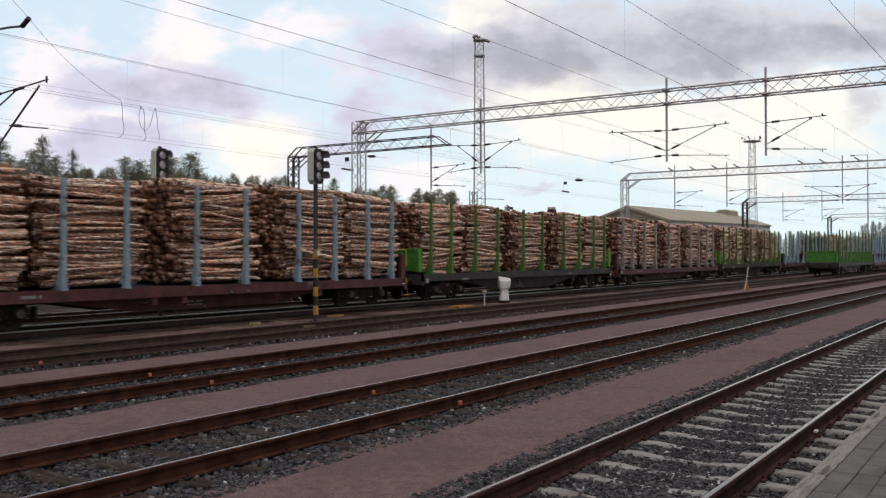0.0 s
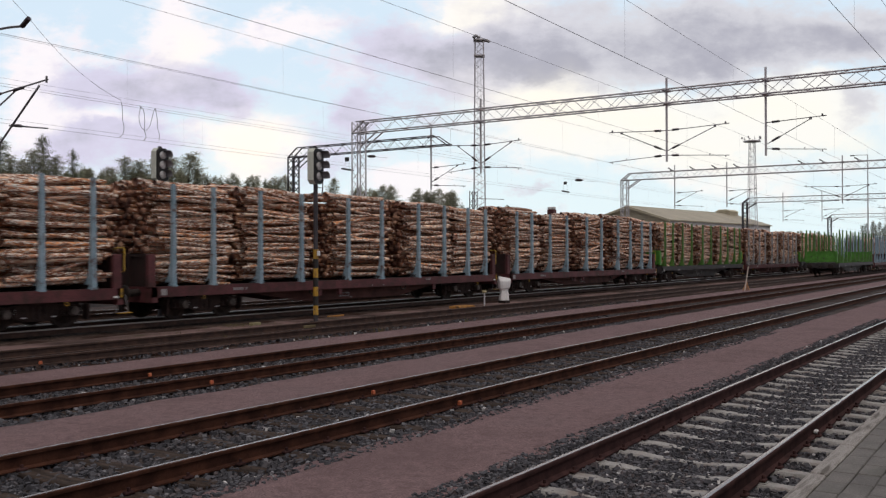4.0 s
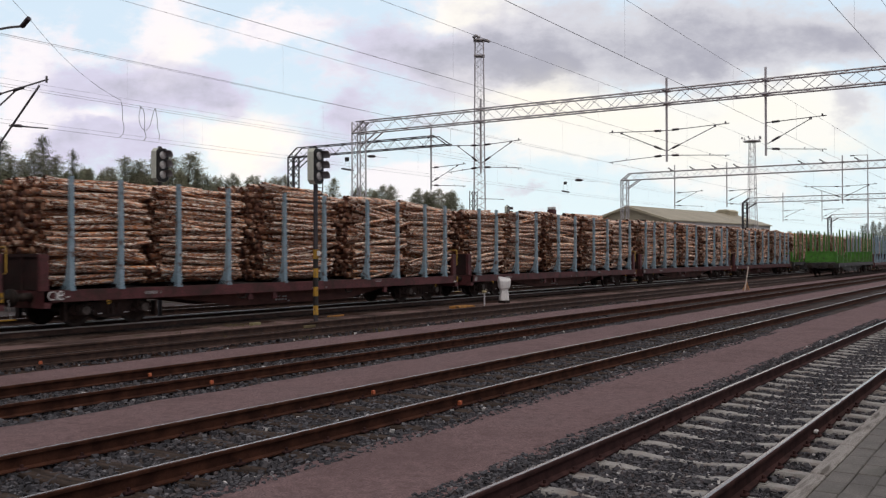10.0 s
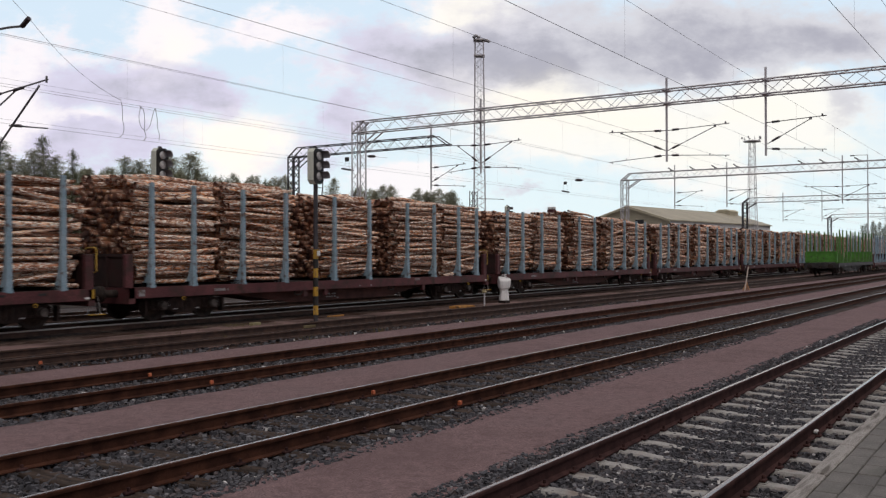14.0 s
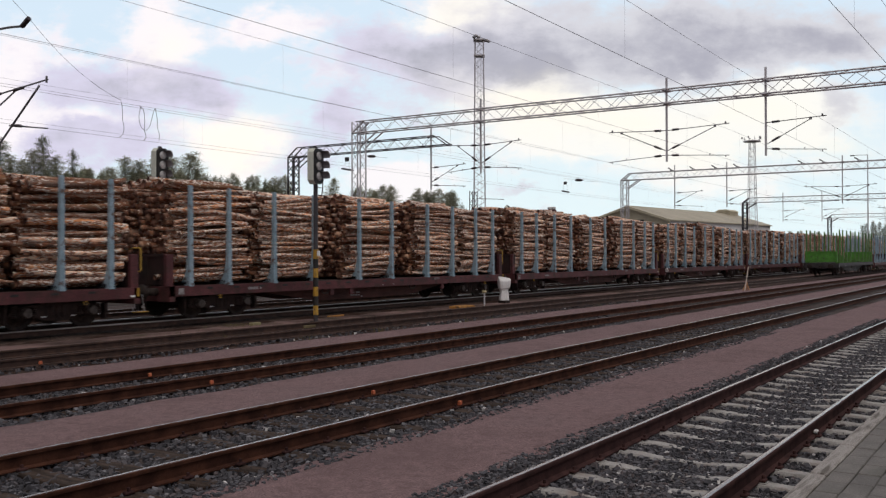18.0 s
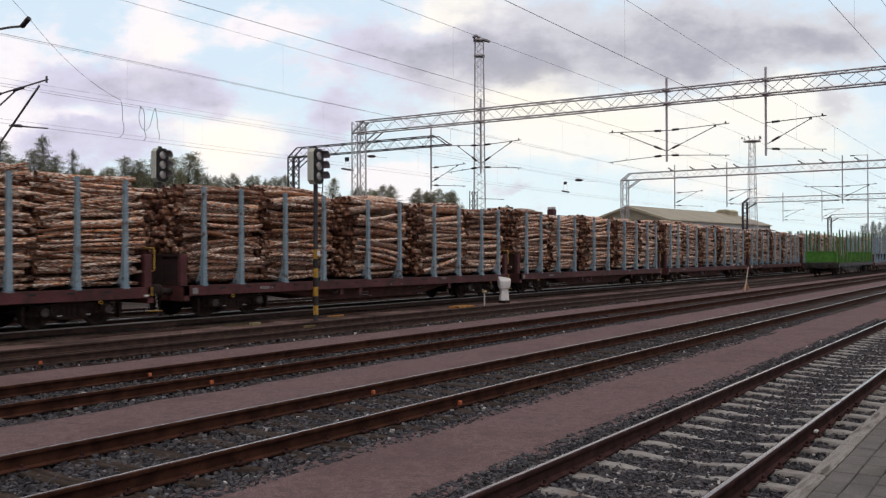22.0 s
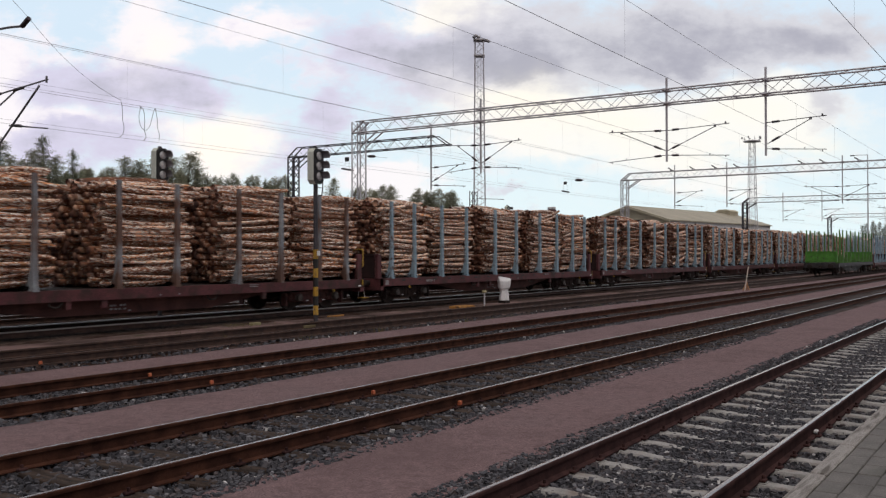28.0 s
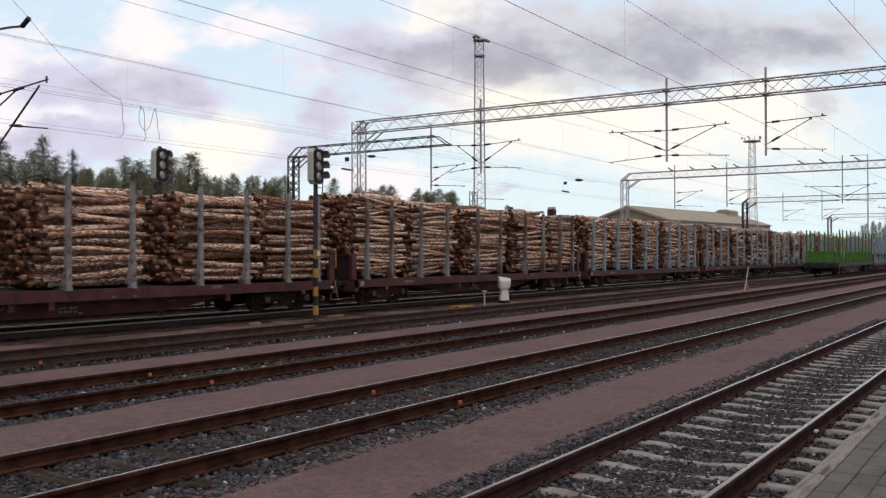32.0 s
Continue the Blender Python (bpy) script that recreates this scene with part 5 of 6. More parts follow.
hung_plate(54.8, T6 - 0.6, 6.55)
hung_plate(41.4, 33.9, 7.37, 0.29)


def line_insulator(x, y, z):
    g = thing("line_insulator", pose(x, y, z, 0, 0, -50), "dark ribbed insulator let into an overhead wire", "insulator", "insulators in the overhead wires")
    part("rod", Shape().lathe([(0.02, -0.3), (0.085, -0.2), (0.1, 0.0), (0.085, 0.2), (0.02, 0.3)], axis="x", n=10), INSULATOR, g)
    part("end_wire", Shape().path([(-1.1, 0, 0.1), (0, 0, 0), (1.1, 0, -0.1)], 0.009, 4), WIRE, g)


line_insulator(48.5, 37.6, 8.53)
line_insulator(59.8, 27.75, 7.24)

# stand-off insulators along the second portal
for k, y in enumerate((28.6, 26.6, 24.6, 22.7, 17.3, 15.6, 12.9, 10.4)):
    g = thing("standoff_insulator", pose(81.0, y, 9.53), "dark insulator standing on the portal beam", "insulator", "insulators on the portal beam")
    part("rod", insulator(Shape(), (0, 0.14, 0.30), (0, -0.12, 0.16), 0), INSULATOR, g)
    part("bracket", Shape().box(-0.05, 0.05, -0.2, -0.1, -0.03, 0.15).tube((0, -0.15, 0.1), (0, -0.45, 0.03), 0.03, 5), DARK_STEEL, g)


# ---- lattice light masts ----
def light_mast(x, y, h, ring):
    g = thing("light_mast", pose(x, y, 0, 0, 0, 30), "tall lattice steel floodlight mast in the yard", "light mast", "floodlight masts")
    s = Shape()
    n = 30
    a, b = (0.75, 0.5) if not ring else (1.1, 0.55)
    for sx, sy in ((1, 1), (1, -1), (-1, -1), (-1, 1)):
        s.tube((sx * a, sy * a, -0.34), (sx * b, sy * b, h), 0.07, 4)
    corners = ((1, 1), (1, -1), (-1, -1), (-1, 1))
    for k in range(4):
        c, d = corners[k], corners[(k + 1) % 4]
        for i in range(n):
            w0, w1 = a + (b - a) * i / n, a + (b - a) * (i + 1) / n
            p, q = (c, d) if i % 2 else (d, c)
            s.tube((p[0] * w0, p[1] * w0, h * i / n), (q[0] * w1, q[1] * w1, h * (i + 1) / n), 0.03, 4)
    part("lattice_tower", s, GALV, g)
    part("ladder", Shape().box(0.1, 0.13, -0.2, -0.17, 0, h).box(0.1, 0.13, 0.17, 0.2, 0, h), GALV, g)
    if ring:
        deck = Shape().lathe([(1.9, 0.0), (1.9, 0.25), (1.2, 0.25), (1.2, 0.0)], (0, 0, h), n=16)
        part("lamp_ring", deck, GALV, g)
        for k in range(10):
            t = k * math.pi / 5
            part("railing_post", Shape().tube((1.9 * math.cos(t), 1.9 * math.sin(t), h + 0.2), (2.05 * math.cos(t), 2.05 * math.sin(t), h + 1.1), 0.045, 4), GALV, g)
        for k in range(5):
            t = k * 1.257
            part("floodlight", Shape().box(-0.2, 0.2, -0.12, 0.12, -0.15, 0.15, bev=0.04), POST_STEEL, g).matrix_basis = pose(2.2 * math.cos(t), 2.2 * math.sin(t), h + 1.0, 20, 0, math.degrees(t))
    else:
        part("platform", Shape().box(-0.7, 0.7, -0.7, 0.7, h - 0.1, h + 0.05).box(-0.65, 0.65, -0.65, 0.65, h - 2.0, h - 1.85), GALV, g)
        for dx, dy, rz in ((-1.0, 0.5, 30), (1.4, -1.0, -40), (-0.3, 0.1, 10)):
            part("floodlight", Shape().box(-0.45, 0.35, -0.2, 0.2, 0, 0.26, bev=0.06).tube((0, 0, 0), (-dx * 0.6, -dy * 0.6, 0), 0.05, 4), GALV, g).matrix_basis = pose(dx, dy, h + 0.1, 0, 8, rz)


light_mast(95.2, 57.3, 28, False)
light_mast(216.5, 56.7, 28, True)


# ---- signals ----
def signal(x, y, head_z, striped, turn):
    g = thing("railway_signal", pose(x, y, -0.3), "three-lamp railway signal with hooded lenses on a pole" if not striped else "three-lamp railway signal on a pole striped yellow and black below", "railway signal", "railway signals")
    pole = part("pole", Shape().tube((0, 0, 0), (0, 0, head_z + 1.2), 0.07, 10), SOOT_STEEL, g)
    part("foot", Shape().box(-0.16, 0.16, -0.16, 0.16, -0.1, 0.1, bev=0.03), UNDER, g)
    if striped:
        z = 0.3
        k = 0
        while z < 2.4:
            part("stripe", Shape().tube((0, 0, z), (0, 0, z + 0.3), 0.085, 12), YELLOW if k % 2 == 0 else BLACK, pole, "yellow band" if k % 2 == 0 else "black band")
            z += 0.3
            k += 1
        part("plate", Shape().box(-0.07, 0.07, -0.13, -0.11, 2.2, 2.36), WHITE, pole)
    head = part("head", Shape().prism([(-0.26, 0.12), (-0.14, 0.0), (0.14, 0.0), (0.26, 0.12), (0.26, 1.02), (0.16, 1.14), (-0.16, 1.14), (-0.26, 1.02)], "y", -0.09, 0.15), [SIGNAL_BACK], g)
    head.matrix_basis = pose(0, -0.02, head_z, 0, 0, turn)
    part("faceplate", Shape().prism([(-0.255, 0.122), (-0.14, 0.006), (0.14, 0.006), (0.255, 0.122), (0.255, 1.018), (0.157, 1.134), (-0.157, 1.134), (-0.255, 1.018)], "y", -0.115, -0.09), BLACK, head, "matt black faceplate")
    for k in range(3):
        z = 0.24 + 0.33 * k
        part("lens", Shape().lathe([(0.135, 0), (0.135, -0.03), (0.09, -0.055), (0.02, -0.065)], (0, -0.115, z), "y", 16), LENS_GLARE, head, "unlit glass lens, its glare painted as pale grey")
        hood = Shape()
        pts = []
        for d in (-0.12, -0.44):
            for a in range(9):
                t = radians(-25 + 130 * a / 8)
                r = 0.155
                pts.append((r * math.cos(t), d, z + r * math.sin(t) - (0 if d > -0.3 else 0.0)))
                pts.append(((r - 0.012) * math.cos(t), d, z + (r - 0.012) * math.sin(t)))
        fs = []
        for a in range(8):
            i, j = 2 * a, 2 * a + 18
            fs += [(i, i + 2, j + 2, j), (i + 1, j + 1, j + 3, i + 3), (j, j + 2, j + 3, j + 1)]
        hood.add(pts, fs)
        part("hood", hood, POST_STEEL, head, "dark grey sheet-metal hood")
    part("bracket", Shape().path([(0.1, 0, head_z - 0.1), (0.35, 0, head_z - 0.1), (0.35, 0, head_z + 0.35), (0.2, 0, head_z + 0.4)], 0.02, 5).path([(0.1, 0, head_z - 0.35), (0.3, 0, head_z - 0.35), (0.35, 0, head_z - 0.1)], 0.02, 5), DARK_STEEL, g)
    return g


signal(22.35, 19.6, 4.5, True, 5)
signal(20.6, 25.0, 4.7, False, 3)


signal(65.5, 36.8, 5.1, False, 10)


def mast_stub(x, y, h):
    g = thing("catenary_mast", pose(x, y, 0), "short dark lattice catenary mast beyond the train", "catenary mast")
    part("lattice", Shape().lattice((0, 0, -0.34), (0, 0, h), (0.3, 0, 0), (0, 0.3, 0), 14, 0.05, 0.025), SOOT_STEEL, g)
    part("bracket_arm", Shape().path([(0.3, -0.3, h - 0.8), (2.5, -2.4, h - 0.85)], 0.035, 5), DARK_STEEL, g)


mast_stub(85.4, 52.2, 8.9)


def cabinet_on_pole(x, y):
    g = thing("pole_cabinet", pose(x, y, -0.34), "red-brown equipment cabinet on a pole with a pale box above", "cabinet")
    part("pole", Shape().tube((0, 0, 0), (0, 0, 6.0), 0.1, 8), GALV, g)
    part("cabinet", Shape().box(-0.33, 0.33, -0.33, 0.33, 5.55, 6.55, bev=0.04), WAGON_RED, g)
    part("upper_box", Shape().box(-0.3, 0.3, -0.3, 0.3, 6.56, 6.8, bev=0.04), PALE_WALL, g)


cabinet_on_pole(78.0, 39.0)


def lamp_post(x, y, h):
    g = thing("lamp_post", pose(x, y, -0.34), "tall slender lamp post with a short arm", "lamp post")
    part("pole", Shape().tube((0, 0, 0), (0, 0, h), 0.13, 8, 0.07), GALV, g)
    part("arm", Shape().path([(0, 0, h - 0.05), (0, 1.2, h), (0, 2.4, h - 0.03)], 0.05, 5), GALV, g)
    part("lamp_head", Shape().box(-0.15, 0.15, 2.0, 2.7, h - 0.12, h + 0.05, bev=0.03), DARK_STEEL, g)


lamp_post(163.6, 24.3, 18.6)


# ---- small yard things ----
def white_cover(x, y):
    g = thing("covered_ground_signal", pose(x, y, -0.25), "small ground signal wrapped in white cloth cover", "ground signal")
    bag = Shape()
    rng = random.Random(3)
    rings = [(0.0, 0.19, 0.15), (0.12, 0.18, 0.14), (0.3, 0.165, 0.13), (0.43, 0.15, 0.12), (0.48, 0.155, 0.12), (0.55, 0.21, 0.16), (0.7, 0.235, 0.18), (0.86, 0.255, 0.18), (0.93, 0.25, 0.13), (0.95, 0.19, 0.07)]
    n = 18
    for z, a, b in rings:
        for k in range(n):
            t = 2 * math.pi * k / n
            w = 1 + rng.uniform(-0.09, 0.09)
            c, d = math.cos(t), math.sin(t)
            sq = 1.0 / max(abs(c), abs(d)) ** 0.6
            ear = (0.13 if c < 0 else 0.06) if z > 0.9 and abs(c) > 0.85 else 0.0
            bag.v.append((1.16 * a * c * w * sq, 1.1 * b * d * w * sq, z + ear))
    for i in range(len(rings) - 1):
        for k in range(n):
            bag.f.append((i * n + k, i * n + (k + 1) % n, (i + 1) * n + (k + 1) % n, (i + 1) * n + k))
            bag.m.append(0)
    bag.f += [tuple(range(n - 1, -1, -1)), tuple(range((len(rings) - 1) * n, len(rings) * n))]
    bag.m += [0, 0]
    c = part("cover", bag, WHITE, g)
    c.matrix_basis = pose(0, 0, 0.12, 0, 0, -35)
    # added block that lifts the cover; its dark colour stands for shade at the base
    part("foot", Shape().box(-0.2, 0.2, -0.2, 0.2, -0.05, 0.125, bev=0.02), UNDER, g)
    part("tie", Shape().lathe([(0.15, 0), (0.165, 0.02), (0.15, 0.04)], (0, 0, 0.57), n=12), PALE_WALL, g)


white_cover(36.0, 20.4)


PALE_CAP = surface("pale_yellow_enamel", [(0.45, 0.38, 0.20), (0.55, 0.47, 0.28)], 0.6)
BAULK = surface("orange_weathered_timber", [(0.32, 0.14, 0.03), (0.48, 0.235, 0.055)], 0.8, scale=4, fine=40, bump=0.4, rust=((0.10, 0.06, 0.035), 5, 0.5, 0.66))


def stub_post(x, y):
    g = thing("marker_post", pose(x, y, -0.3), "short metal marker post with a yellow cap", "marker post")
    part("post", Shape().tube((0, 0, 0), (0, 0, 0.62), 0.035, 8), GALV, g)
    part("cap", Shape().box(-0.09, 0.09, -0.08, 0.08, 0.60, 0.70, bev=0.03), PALE_CAP, g, "pale yellow cap")


stub_post(33.6, 20.0)


def board_on_ground(x, y, l, w, h, mat, label, rz=0, n=2):
    g = thing("timber_baulk", pose(x, y, -0.3, 0, 0, rz), label, "timber")
    for k in range(n):
        part("baulk", Shape().box(-l / 2, l / 2, -w / 2, w / 2, 0, h, bev=0.02), mat, g).matrix_basis = pose(0.06 * k, w * 1.1 * k, 0, 0, 0, 1.5 * k)


board_on_ground(31.7, 19.8, 1.25, 0.26, 0.15, BAULK, "orange timber baulks on the ground by the rail", 0)
board_on_ground(25.0, 21.0, 0.8, 0.14, 0.1, BAULK, "short orange timber baulk lying beside the train", 0, 1)
board_on_ground(20.5, 20.45, 0.42, 0.16, 0.14, surface("pale_board", [(0.21, 0.185, 0.09), (0.3, 0.27, 0.15)], 0.8), "short pale board lying in the weeds", 5, 1)
board_on_ground(17.6, 15.1, 0.9, 0.16, 0.12, OLD_WOOD, "old weathered sleeper stub lying by the track", 0, 1)


TRESTLE_WOOD = surface("faded_orange_wood", [(0.46, 0.24, 0.12), (0.58, 0.36, 0.2)], 0.8, scale=6, fine=40, bump=0.2)


def trestle(x, y):
    g = thing("track_trestle", pose(x, y, -0.3), "leaning wooden stop board on an orange trestle", "trestle")
    part("long_pole", Shape().tube((-0.5, 0.0, 0), (0.06, -0.08, 1.5), 0.035, 6), surface("pale_pole", [(0.5, 0.42, 0.36), (0.62, 0.54, 0.47)], 0.8), g)
    for p, q in (((0.1, -0.15, 0), (0.0, 0, 0.62)), ((0.4, 0.12, 0), (0.02, 0, 0.62)), ((-0.15, 0.25, 0), (0, 0, 0.62))):
        part("leg", Shape().tube(p, q, 0.035, 6), TRESTLE_WOOD, g)
    part("crossbar", Shape().tube((-0.2, 0.02, 0.08), (0.36, 0.05, 0.08), 0.03, 6), TRESTLE_WOOD, g)


trestle(53.7, 14.4)


# orange paint marks and a white plate on the rails
def rail_mark(track, y, x, mat, label, w=0.06, h=0.065, z=-0.12):
    part("paint_mark", Shape().box(x - w / 2, x + w / 2, y - 0.062, y - 0.012, z - h / 2, z + h / 2, bev=0.01), mat, track, label)


for track, side, x in ((TRACKS[1], 1, 10.75), (TRACKS[1], -1, 10.62), (TRACKS[2], 1, 10.29), (TRACKS[2], -1, 10.21), (TRACKS[3], -1, 10.35)):
    rail_mark(track, side * GAUGE, x, ORANGE, "orange paint mark on the rail")
rail_mark(TRACKS[3], GAUGE, 19.75, surface("faded_yellow_paint", [(0.12, 0.09, 0.045), (0.19, 0.155, 0.08)], 0.8), "faded yellow paint on the rail", 0.5, 0.08)
rail_mark(TRACKS[0], -GAUGE, 11.1, WHITE, "white plate on the rail web", 0.085, 0.035)


# ---- shed ----
def shed():
    g = thing("shed", pose(178, 71.6, -0.34, 0, 0, -7.8), "long storage shed with an olive sheet-metal roof", "shed")
    hw, le, ez, rz = 9.3, 51.2, 9.15, 12.0
    part("gable_wall", Shape().prism([(-hw, 0), (hw, 0), (hw, ez), (0, rz), (-hw, ez)], "x", 0, 0.3), SHED_WALL, g)
    part("gable_wall", Shape().prism([(-hw, 0), (hw, 0), (hw, ez), (0, rz), (-hw, ez)], "x", le - 0.3, le), SHED_WALL, g)
    part("side_wall", Shape().box(0.3, le - 0.3, -hw, -hw + 0.3, 0, ez), PALE_WALL, g, "pale upper side wall")
    part("side_wall", Shape().box(0.3, le - 0.3, hw - 0.3, hw, 0, ez), PALE_WALL, g)
    for k in (-1, 1):
        part("roof", Shape().prism([(0, rz + 0.05), (k * (hw + 0.35), ez - 0.1), (k * (hw + 0.35), ez + 0.12), (0, rz + 0.3)][::k], "x", -0.6, le + 0.6), ROOF, g)
        part("bargeboard", Shape().prism([(0, rz - 0.15), (k * (hw + 0.4), ez - 0.3), (k * (hw + 0.4), ez + 0.14), (0, rz + 0.33)], "x", -0.75, -0.58), SHED_WALL, g)
    part("gable_window", Shape().box(-0.08, 0.05, -3.6, -1.6, 7.0, 9.4), DARK_WINDOW, g)
    part("ridge_vent", Shape().box(45.5, 50.2, -1.8, 1.8, rz - 0.6, rz + 0.7).prism([(-2.0, rz + 0.7), (2.0, rz + 0.7), (1.0, rz + 1.2), (-1.0, rz + 1.2)], "x", 45.3, 50.4), SHED_WALL, g)
    part("ridge_cap", Shape().tube((-0.6, 0, rz + 0.3), (le + 0.6, 0, rz + 0.3), 0.12, 6), ROOF, g)


shed()


# ---- trees ----
def tree_meshes(seed, conifer):
    """Trunk with limbs, and a crown of twigs with many small leaves, for a tree ten metres high."""
    rng = random.Random(seed)
    h = 10.0
    t, c = Shape(), Shape()
    bend = [(rng.uniform(-0.06, 0.06) * k ** 0.5, rng.uniform(-0.06, 0.06) * k ** 0.5, h * k / 5 * 0.99) for k in range(6)]
    for k in range(5):
        t.tube(bend[k], bend[k + 1], 0.14 * (1 - k / 5.2), 7, 0.14 * (1 - (k + 1) / 5.2))

    def leaf(o, w, flat):
        d1 = Vector((rng.uniform(-1, 1), rng.uniform(-1, 1), rng.uniform(-1, 0.5) * flat)).normalized()
        d2 = d1.cross(Vector((rng.gauss(0, 0.4), rng.gauss(0, 0.4), 1))).normalized()
        c.add([o - d1 * w, o + d2 * w * 0.55, o + d1 * w, o - d2 * w * 0.55], [(0, 1, 2, 3)])

    nb = 92 if conifer else 78
    for b in range(nb):
        f = (0.08 if conifer else 0.16) + (0.9 if conifer else 0.83) * (b + rng.random()) / nb
        if conifer:
            reach = 1.5 * (1.01 - f) ** 0.85 * rng.uniform(0.6, 1.1) + 0.08
            rise = rng.uniform(-0.25, 0.2) + 0.7 * max(0.0, f - 0.75) * 4
        else:
            reach = 1.75 * (1.01 - f) ** 0.72 * min(1.0, (f + 0.05) / 0.4) ** 0.6 * rng.uniform(0.5, 1.12) + 0.1
            rise = rng.uniform(0.7, 1.5)
        a = b * 2.4 + rng.uniform(-0.5, 0.5)
        i0 = min(4, int(f * 5))
        p = Vector(bend[i0]).lerp(Vector(bend[i0 + 1]), f * 5 - i0)
        out = Vector((math.cos(a), math.sin(a), 0))
        q = p + out * reach + Vector((0, 0, rise * reach * 0.6))
        t.tube(p, q, 0.032 * (1.3 - f), 4, 0.008)
        twigs = int(5 + 9 * reach)
        for j in range(twigs):
            k = 0.2 + 0.85 * (j + rng.random()) / twigs
            o = p.lerp(q, min(k, 1.0))
            side = Vector((rng.gauss(0, 1), rng.gauss(0, 1), rng.gauss(0.1, 0.5) if not conifer else rng.gauss(-0.15, 0.3))).normalized()
            l = (0.2 + 0.34 * reach * (1.2 - 0.6 * k)) * rng.uniform(0.7, 1.3)
            e = o + side * l + Vector((0, 0, (-0.12 if not conifer else -0.05) * l))
            t.tube(o, e, 0.008, 3, 0.004)
            for i in range(int(10 + 34 * l)):
                at = o.lerp(e, rng.uniform(0.1, 1.12)) + Vector((rng.gauss(0, 0.075), rng.gauss(0, 0.075), rng.gauss(0, 0.07) - (0.0 if conifer else 0.08 * rng.random())))
                leaf(at, rng.uniform(0.026, 0.052), 1.0 if not conifer else 0.5)
    for i in range(50):
        leaf(Vector(bend[5]) + Vector((rng.gauss(0, 0.05), rng.gauss(0, 0.05), rng.uniform(-0.8, 0.15))), rng.uniform(0.04, 0.07), 1.0)
    return t.mesh("trunk", TRUNK), c.mesh("crown", NEEDLE if conifer else LEAF)


TREE_KINDS = [tree_meshes(60 + k, k in (1, 4)) for k in range(5)]


def tree(x, y, h, kind, turn, width=1.0):
    tr, cr = TREE_KINDS[kind]
    g = thing("tree", pose(x, y, -0.34, 0, 0, turn), "dark green birch tree behind the tracks" if kind not in (1, 4) else "dark green spruce tree behind the tracks", "tree", "trees behind the yard")
    s = h / 10.0
    for name, me in (("trunk", tr), ("crown", cr)):
        ob = part(name, me, None, g)
        ob.scale = (s * width, s * width, s)


def by_angle(across, depth):
    """A place on the ground by the tangent across the view and the distance along it."""
    a = radians(33.34)
    r = across * depth
    return depth * math.cos(a) + r * math.sin(a), depth * math.sin(a) - r * math.cos(a)


def plant_trees():
    rng = random.Random(12)
    # tangent across, tangent up of the top, depth, kind, width
    clear = [(-0.485, 0.125, 95, 1, 1.2), (-0.472, 0.105, 92, 0, 1.0), (-0.447, 0.112, 90, 0, 1.1), (-0.456, 0.10, 92, 3, 1.1), (-0.436, 0.128, 92, 1, 0.9), (-0.424, 0.105, 92, 0, 1.0), (-0.405, 0.112, 93, 1, 0.8), (-0.387, 0.092, 96, 3, 0.6),
             (-0.365, 0.092, 110, 0, 1.1), (-0.348, 0.104, 108, 3, 1.0), (-0.332, 0.10, 108, 0, 1.2), (-0.312, 0.105, 108, 2, 1.0), (-0.295, 0.105, 106, 3, 0.9), (-0.276, 0.108, 104, 0, 1.3), (-0.262, 0.085, 110, 2, 0.9),
             (-0.119, 0.080, 120, 3, 0.8)]
    for u, v, d, k, w in clear:
        x, y = by_angle(u, d)
        tree(x, y, (v + 0.006) * d + 2.2, k, rng.uniform(0, 360), w * 1.5)
    for i in range(96):
        u = rng.uniform(-0.5, -0.165) if i < 80 else rng.uniform(-0.1, 0.03)
        d = rng.uniform(96, 128)
        v = ((0.098 if u < -0.255 else 0.082) if i < 80 else 0.062) - rng.uniform(0.0, 0.014)
        x, y = by_angle(u, d)
        tree(x, y, v * d + 2.2, rng.randrange(5), rng.uniform(0, 360), rng.uniform(0.9, 1.3))
    for i in range(14):
        u = -0.258 + 0.0068 * i + rng.uniform(-0.003, 0.003)
        d = rng.uniform(104, 112)
        x, y = by_angle(u, d)
        tree(x, y, (0.0915 - 0.004 * i / 14 + rng.uniform(-0.006, 0.004)) * d + 2.2, rng.choice((0, 1, 2, 4)), rng.uniform(0, 360), rng.uniform(0.9, 1.3))
    for u0, u1, n, v in ((-0.098, -0.052, 8, 0.070), (-0.034, 0.016, 9, 0.067)):
        for i in range(n):
            u = u0 + (u1 - u0) * (i + rng.uniform(0.2, 0.8)) / n
            d = rng.uniform(116, 124)
            x, y = by_angle(u, d)
            tree(x, y, (v + 0.006 + rng.uniform(-0.004, 0.003)) * d + 2.2, rng.choice((0, 2, 3)), rng.uniform(0, 360), 1.35)
    # the wood behind, and the far woods
    for i in range(26):
        u = -0.5 + 0.02 * i + rng.uniform(-0.008, 0.008)
        d = 150 + rng.uniform(-10, 25)
        x, y = by_angle(u, d)
        tree(x, y, d * (0.066 if u < -0.16 else 0.045) + rng.uniform(-1, 1.5), rng.randrange(5), rng.uniform(0, 360), 1.2)
    for i in range(30):
        u = 0.355 + 0.0045 * i + rng.uniform(-0.002, 0.002)
        d = 330 + rng.uniform(-20, 60)
        x, y = by_angle(u, d)
        tree(x, y, d * (rng.uniform(0.018, 0.026) + (0.012 if u > 0.458 else 0.004 if abs(u - 0.385) < 0.012 else 0)) + 2, rng.randrange(5), rng.uniform(0, 360), 1.5)


plant_trees()


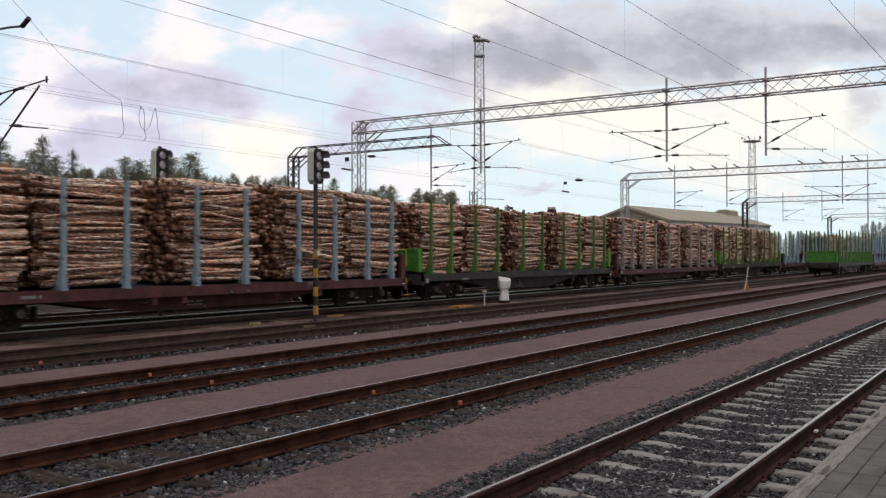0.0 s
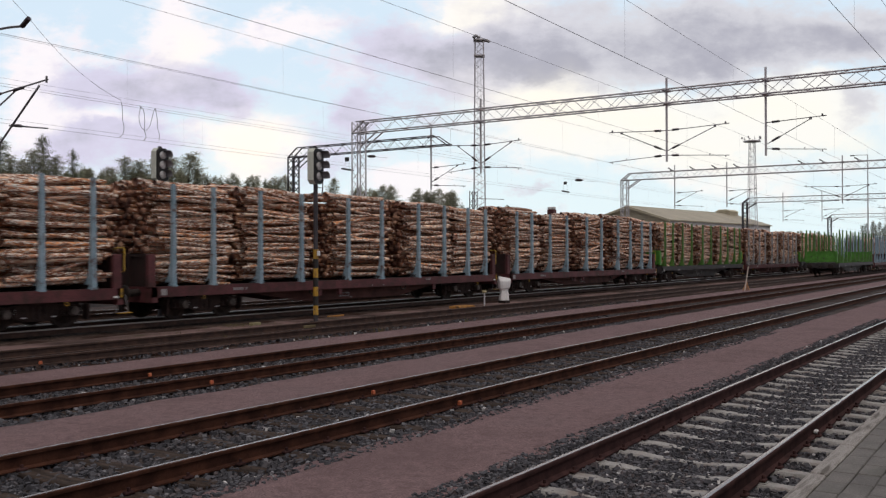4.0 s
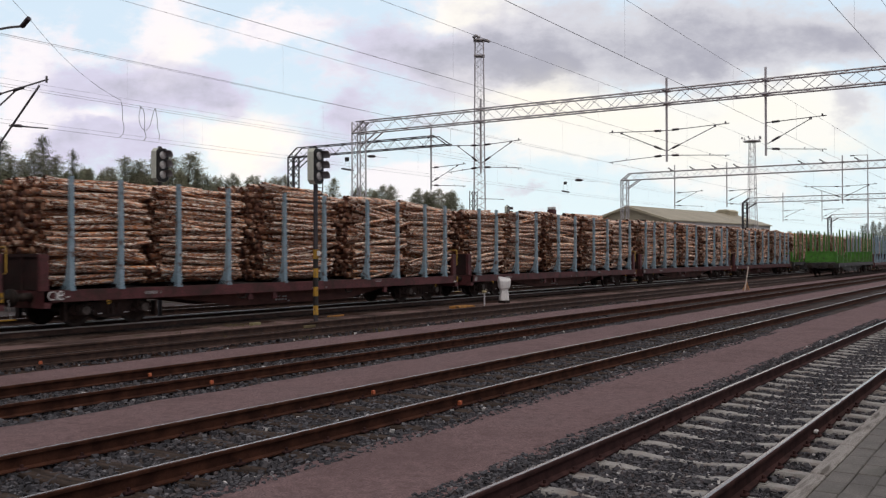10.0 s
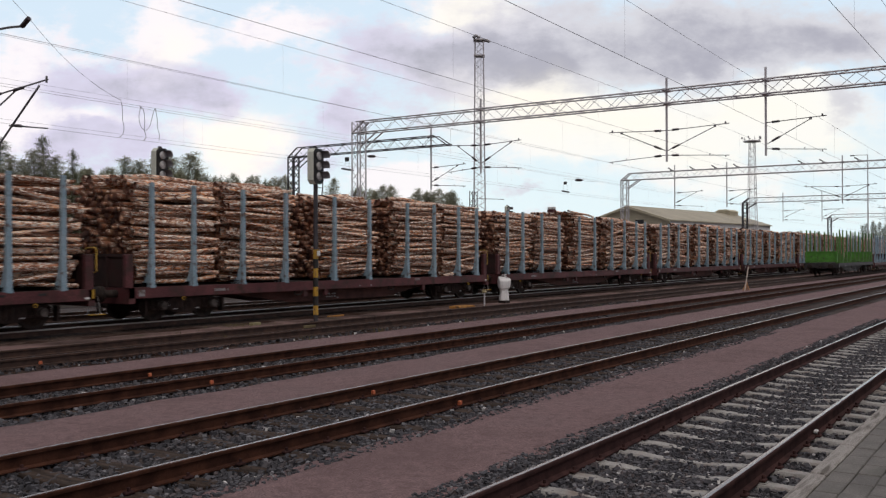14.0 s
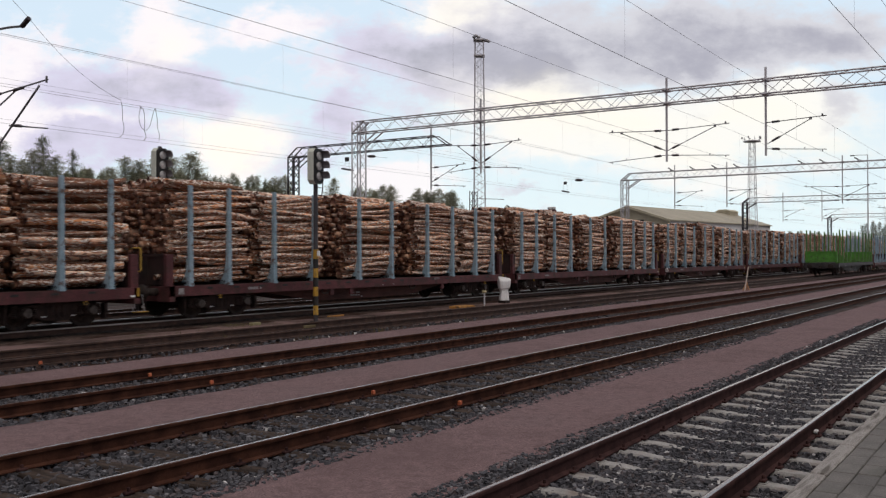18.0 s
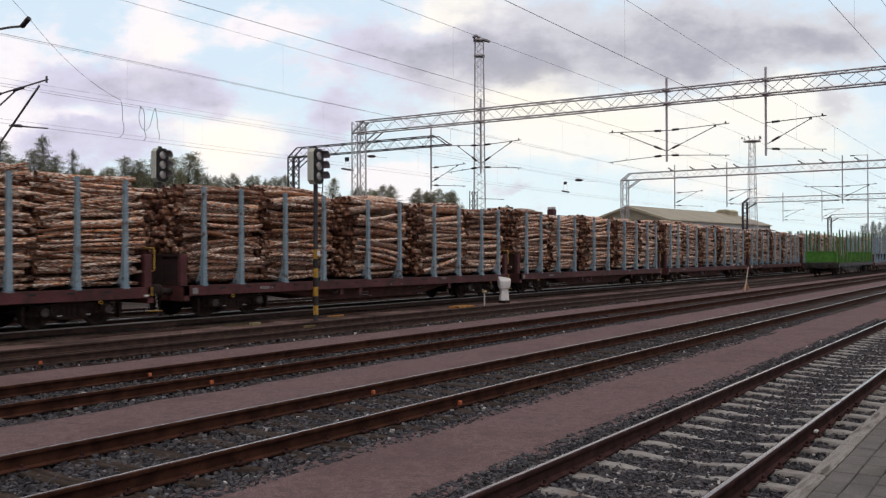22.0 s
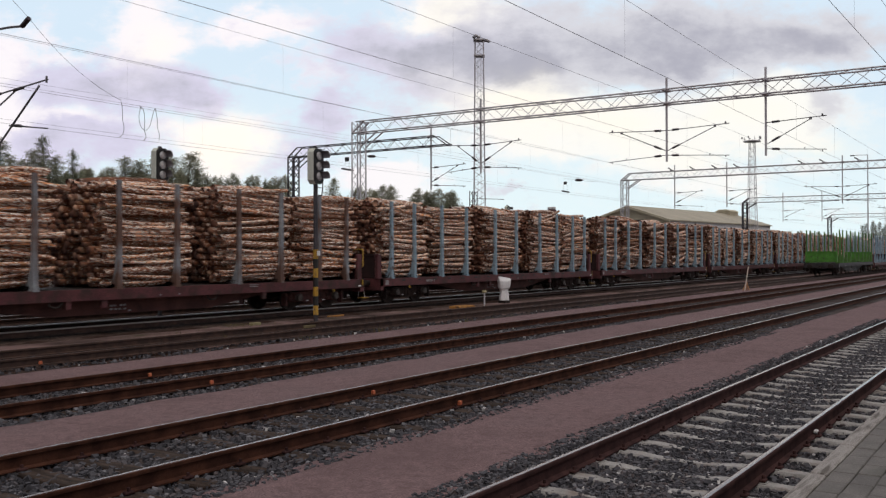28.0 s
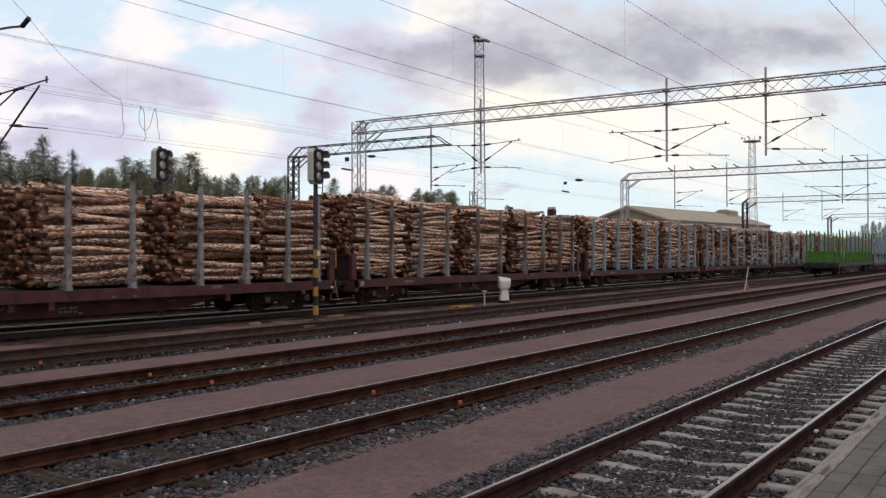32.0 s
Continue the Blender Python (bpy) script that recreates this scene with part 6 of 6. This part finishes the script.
# ---- weeds along the far tracks ----
def weeds():
    rng = random.Random(8)
    s = Shape()
    spots = [(rng.uniform(12, 60), T4 + rng.choice((1.7, 2.2, 2.8, -1.7, -2.2)) + rng.uniform(-0.4, 0.4)) for k in range(150)] + [(rng.choice((17.0, 19.5, 23.0, 28.0, 40.0)) + rng.gauss(0, 1.2), 19.0 + rng.gauss(0, 0.5)) for k in range(120)] + [(20.0 + rng.gauss(0, 0.35), 20.6 + rng.gauss(0, 0.25)) for k in range(40)] + [(rng.uniform(30, 80), T3 + 1.3 + rng.uniform(-0.3, 0.6)) for k in range(60)]
    for x, y in spots:
        for b in range(rng.randrange(6, 14)):
            a, r, h = rng.uniform(0, 6.28), rng.uniform(0.02, 0.14), rng.uniform(0.06, 0.2)
            p = Vector((x + rng.gauss(0, 0.12), y + rng.gauss(0, 0.12), -0.34 if abs(y - T4) > 1.6 else -0.22))
            q = p + Vector((math.cos(a) * r, math.sin(a) * r, h))
            w = Vector((-math.sin(a), math.cos(a), 0)) * 0.012
            s.add([p - w, p + w, q], [(0, 1, 2)])
    solid("weeds", s, WEED, "dry yellow-green weeds growing between old tracks", "weeds", kind="stuff")


weeds()


# ---- everything that moves ----
def motions():
    # the clouds drift slowly to the left
    walk(SKY, [(0.0, pose(0, 0, 1.9, 0, 0, 33.34 - 90 - 1.15)), (32.0, pose(0, 0, 1.9, 0, 0, 33.34 - 90 + 1.15))])
    times = [2.0 * k for k in range(17)]
    for w, n in WAGONS:
        walk(w, [(t, pose(travel(t) - PITCH * n + SLACK.get(n, 0.0), T0, 0)) for t in times])
    for ob, n, c in STACKS:
        walk(ob, [(t, pose(travel(t) - PITCH * n + SLACK.get(n, 0.0) + c, T0, 0)) for t in times])
    # wheels roll: three tenths of a metre of circumference per radian of 0.46 m
    ticks = [32.0 * k / 320 for k in range(321)]
    for w, n in WAGONS:
        for ob in w.children:
            if ob.name.startswith("wheelset"):
                at = ob.matrix_basis.translation.copy()
                walk(ob, [(t, Matrix.Translation(at) @ pose(0, 0, 0, 0, math.degrees((travel(t) - travel(0)) / 0.46), 0)) for t in ticks])


motions()
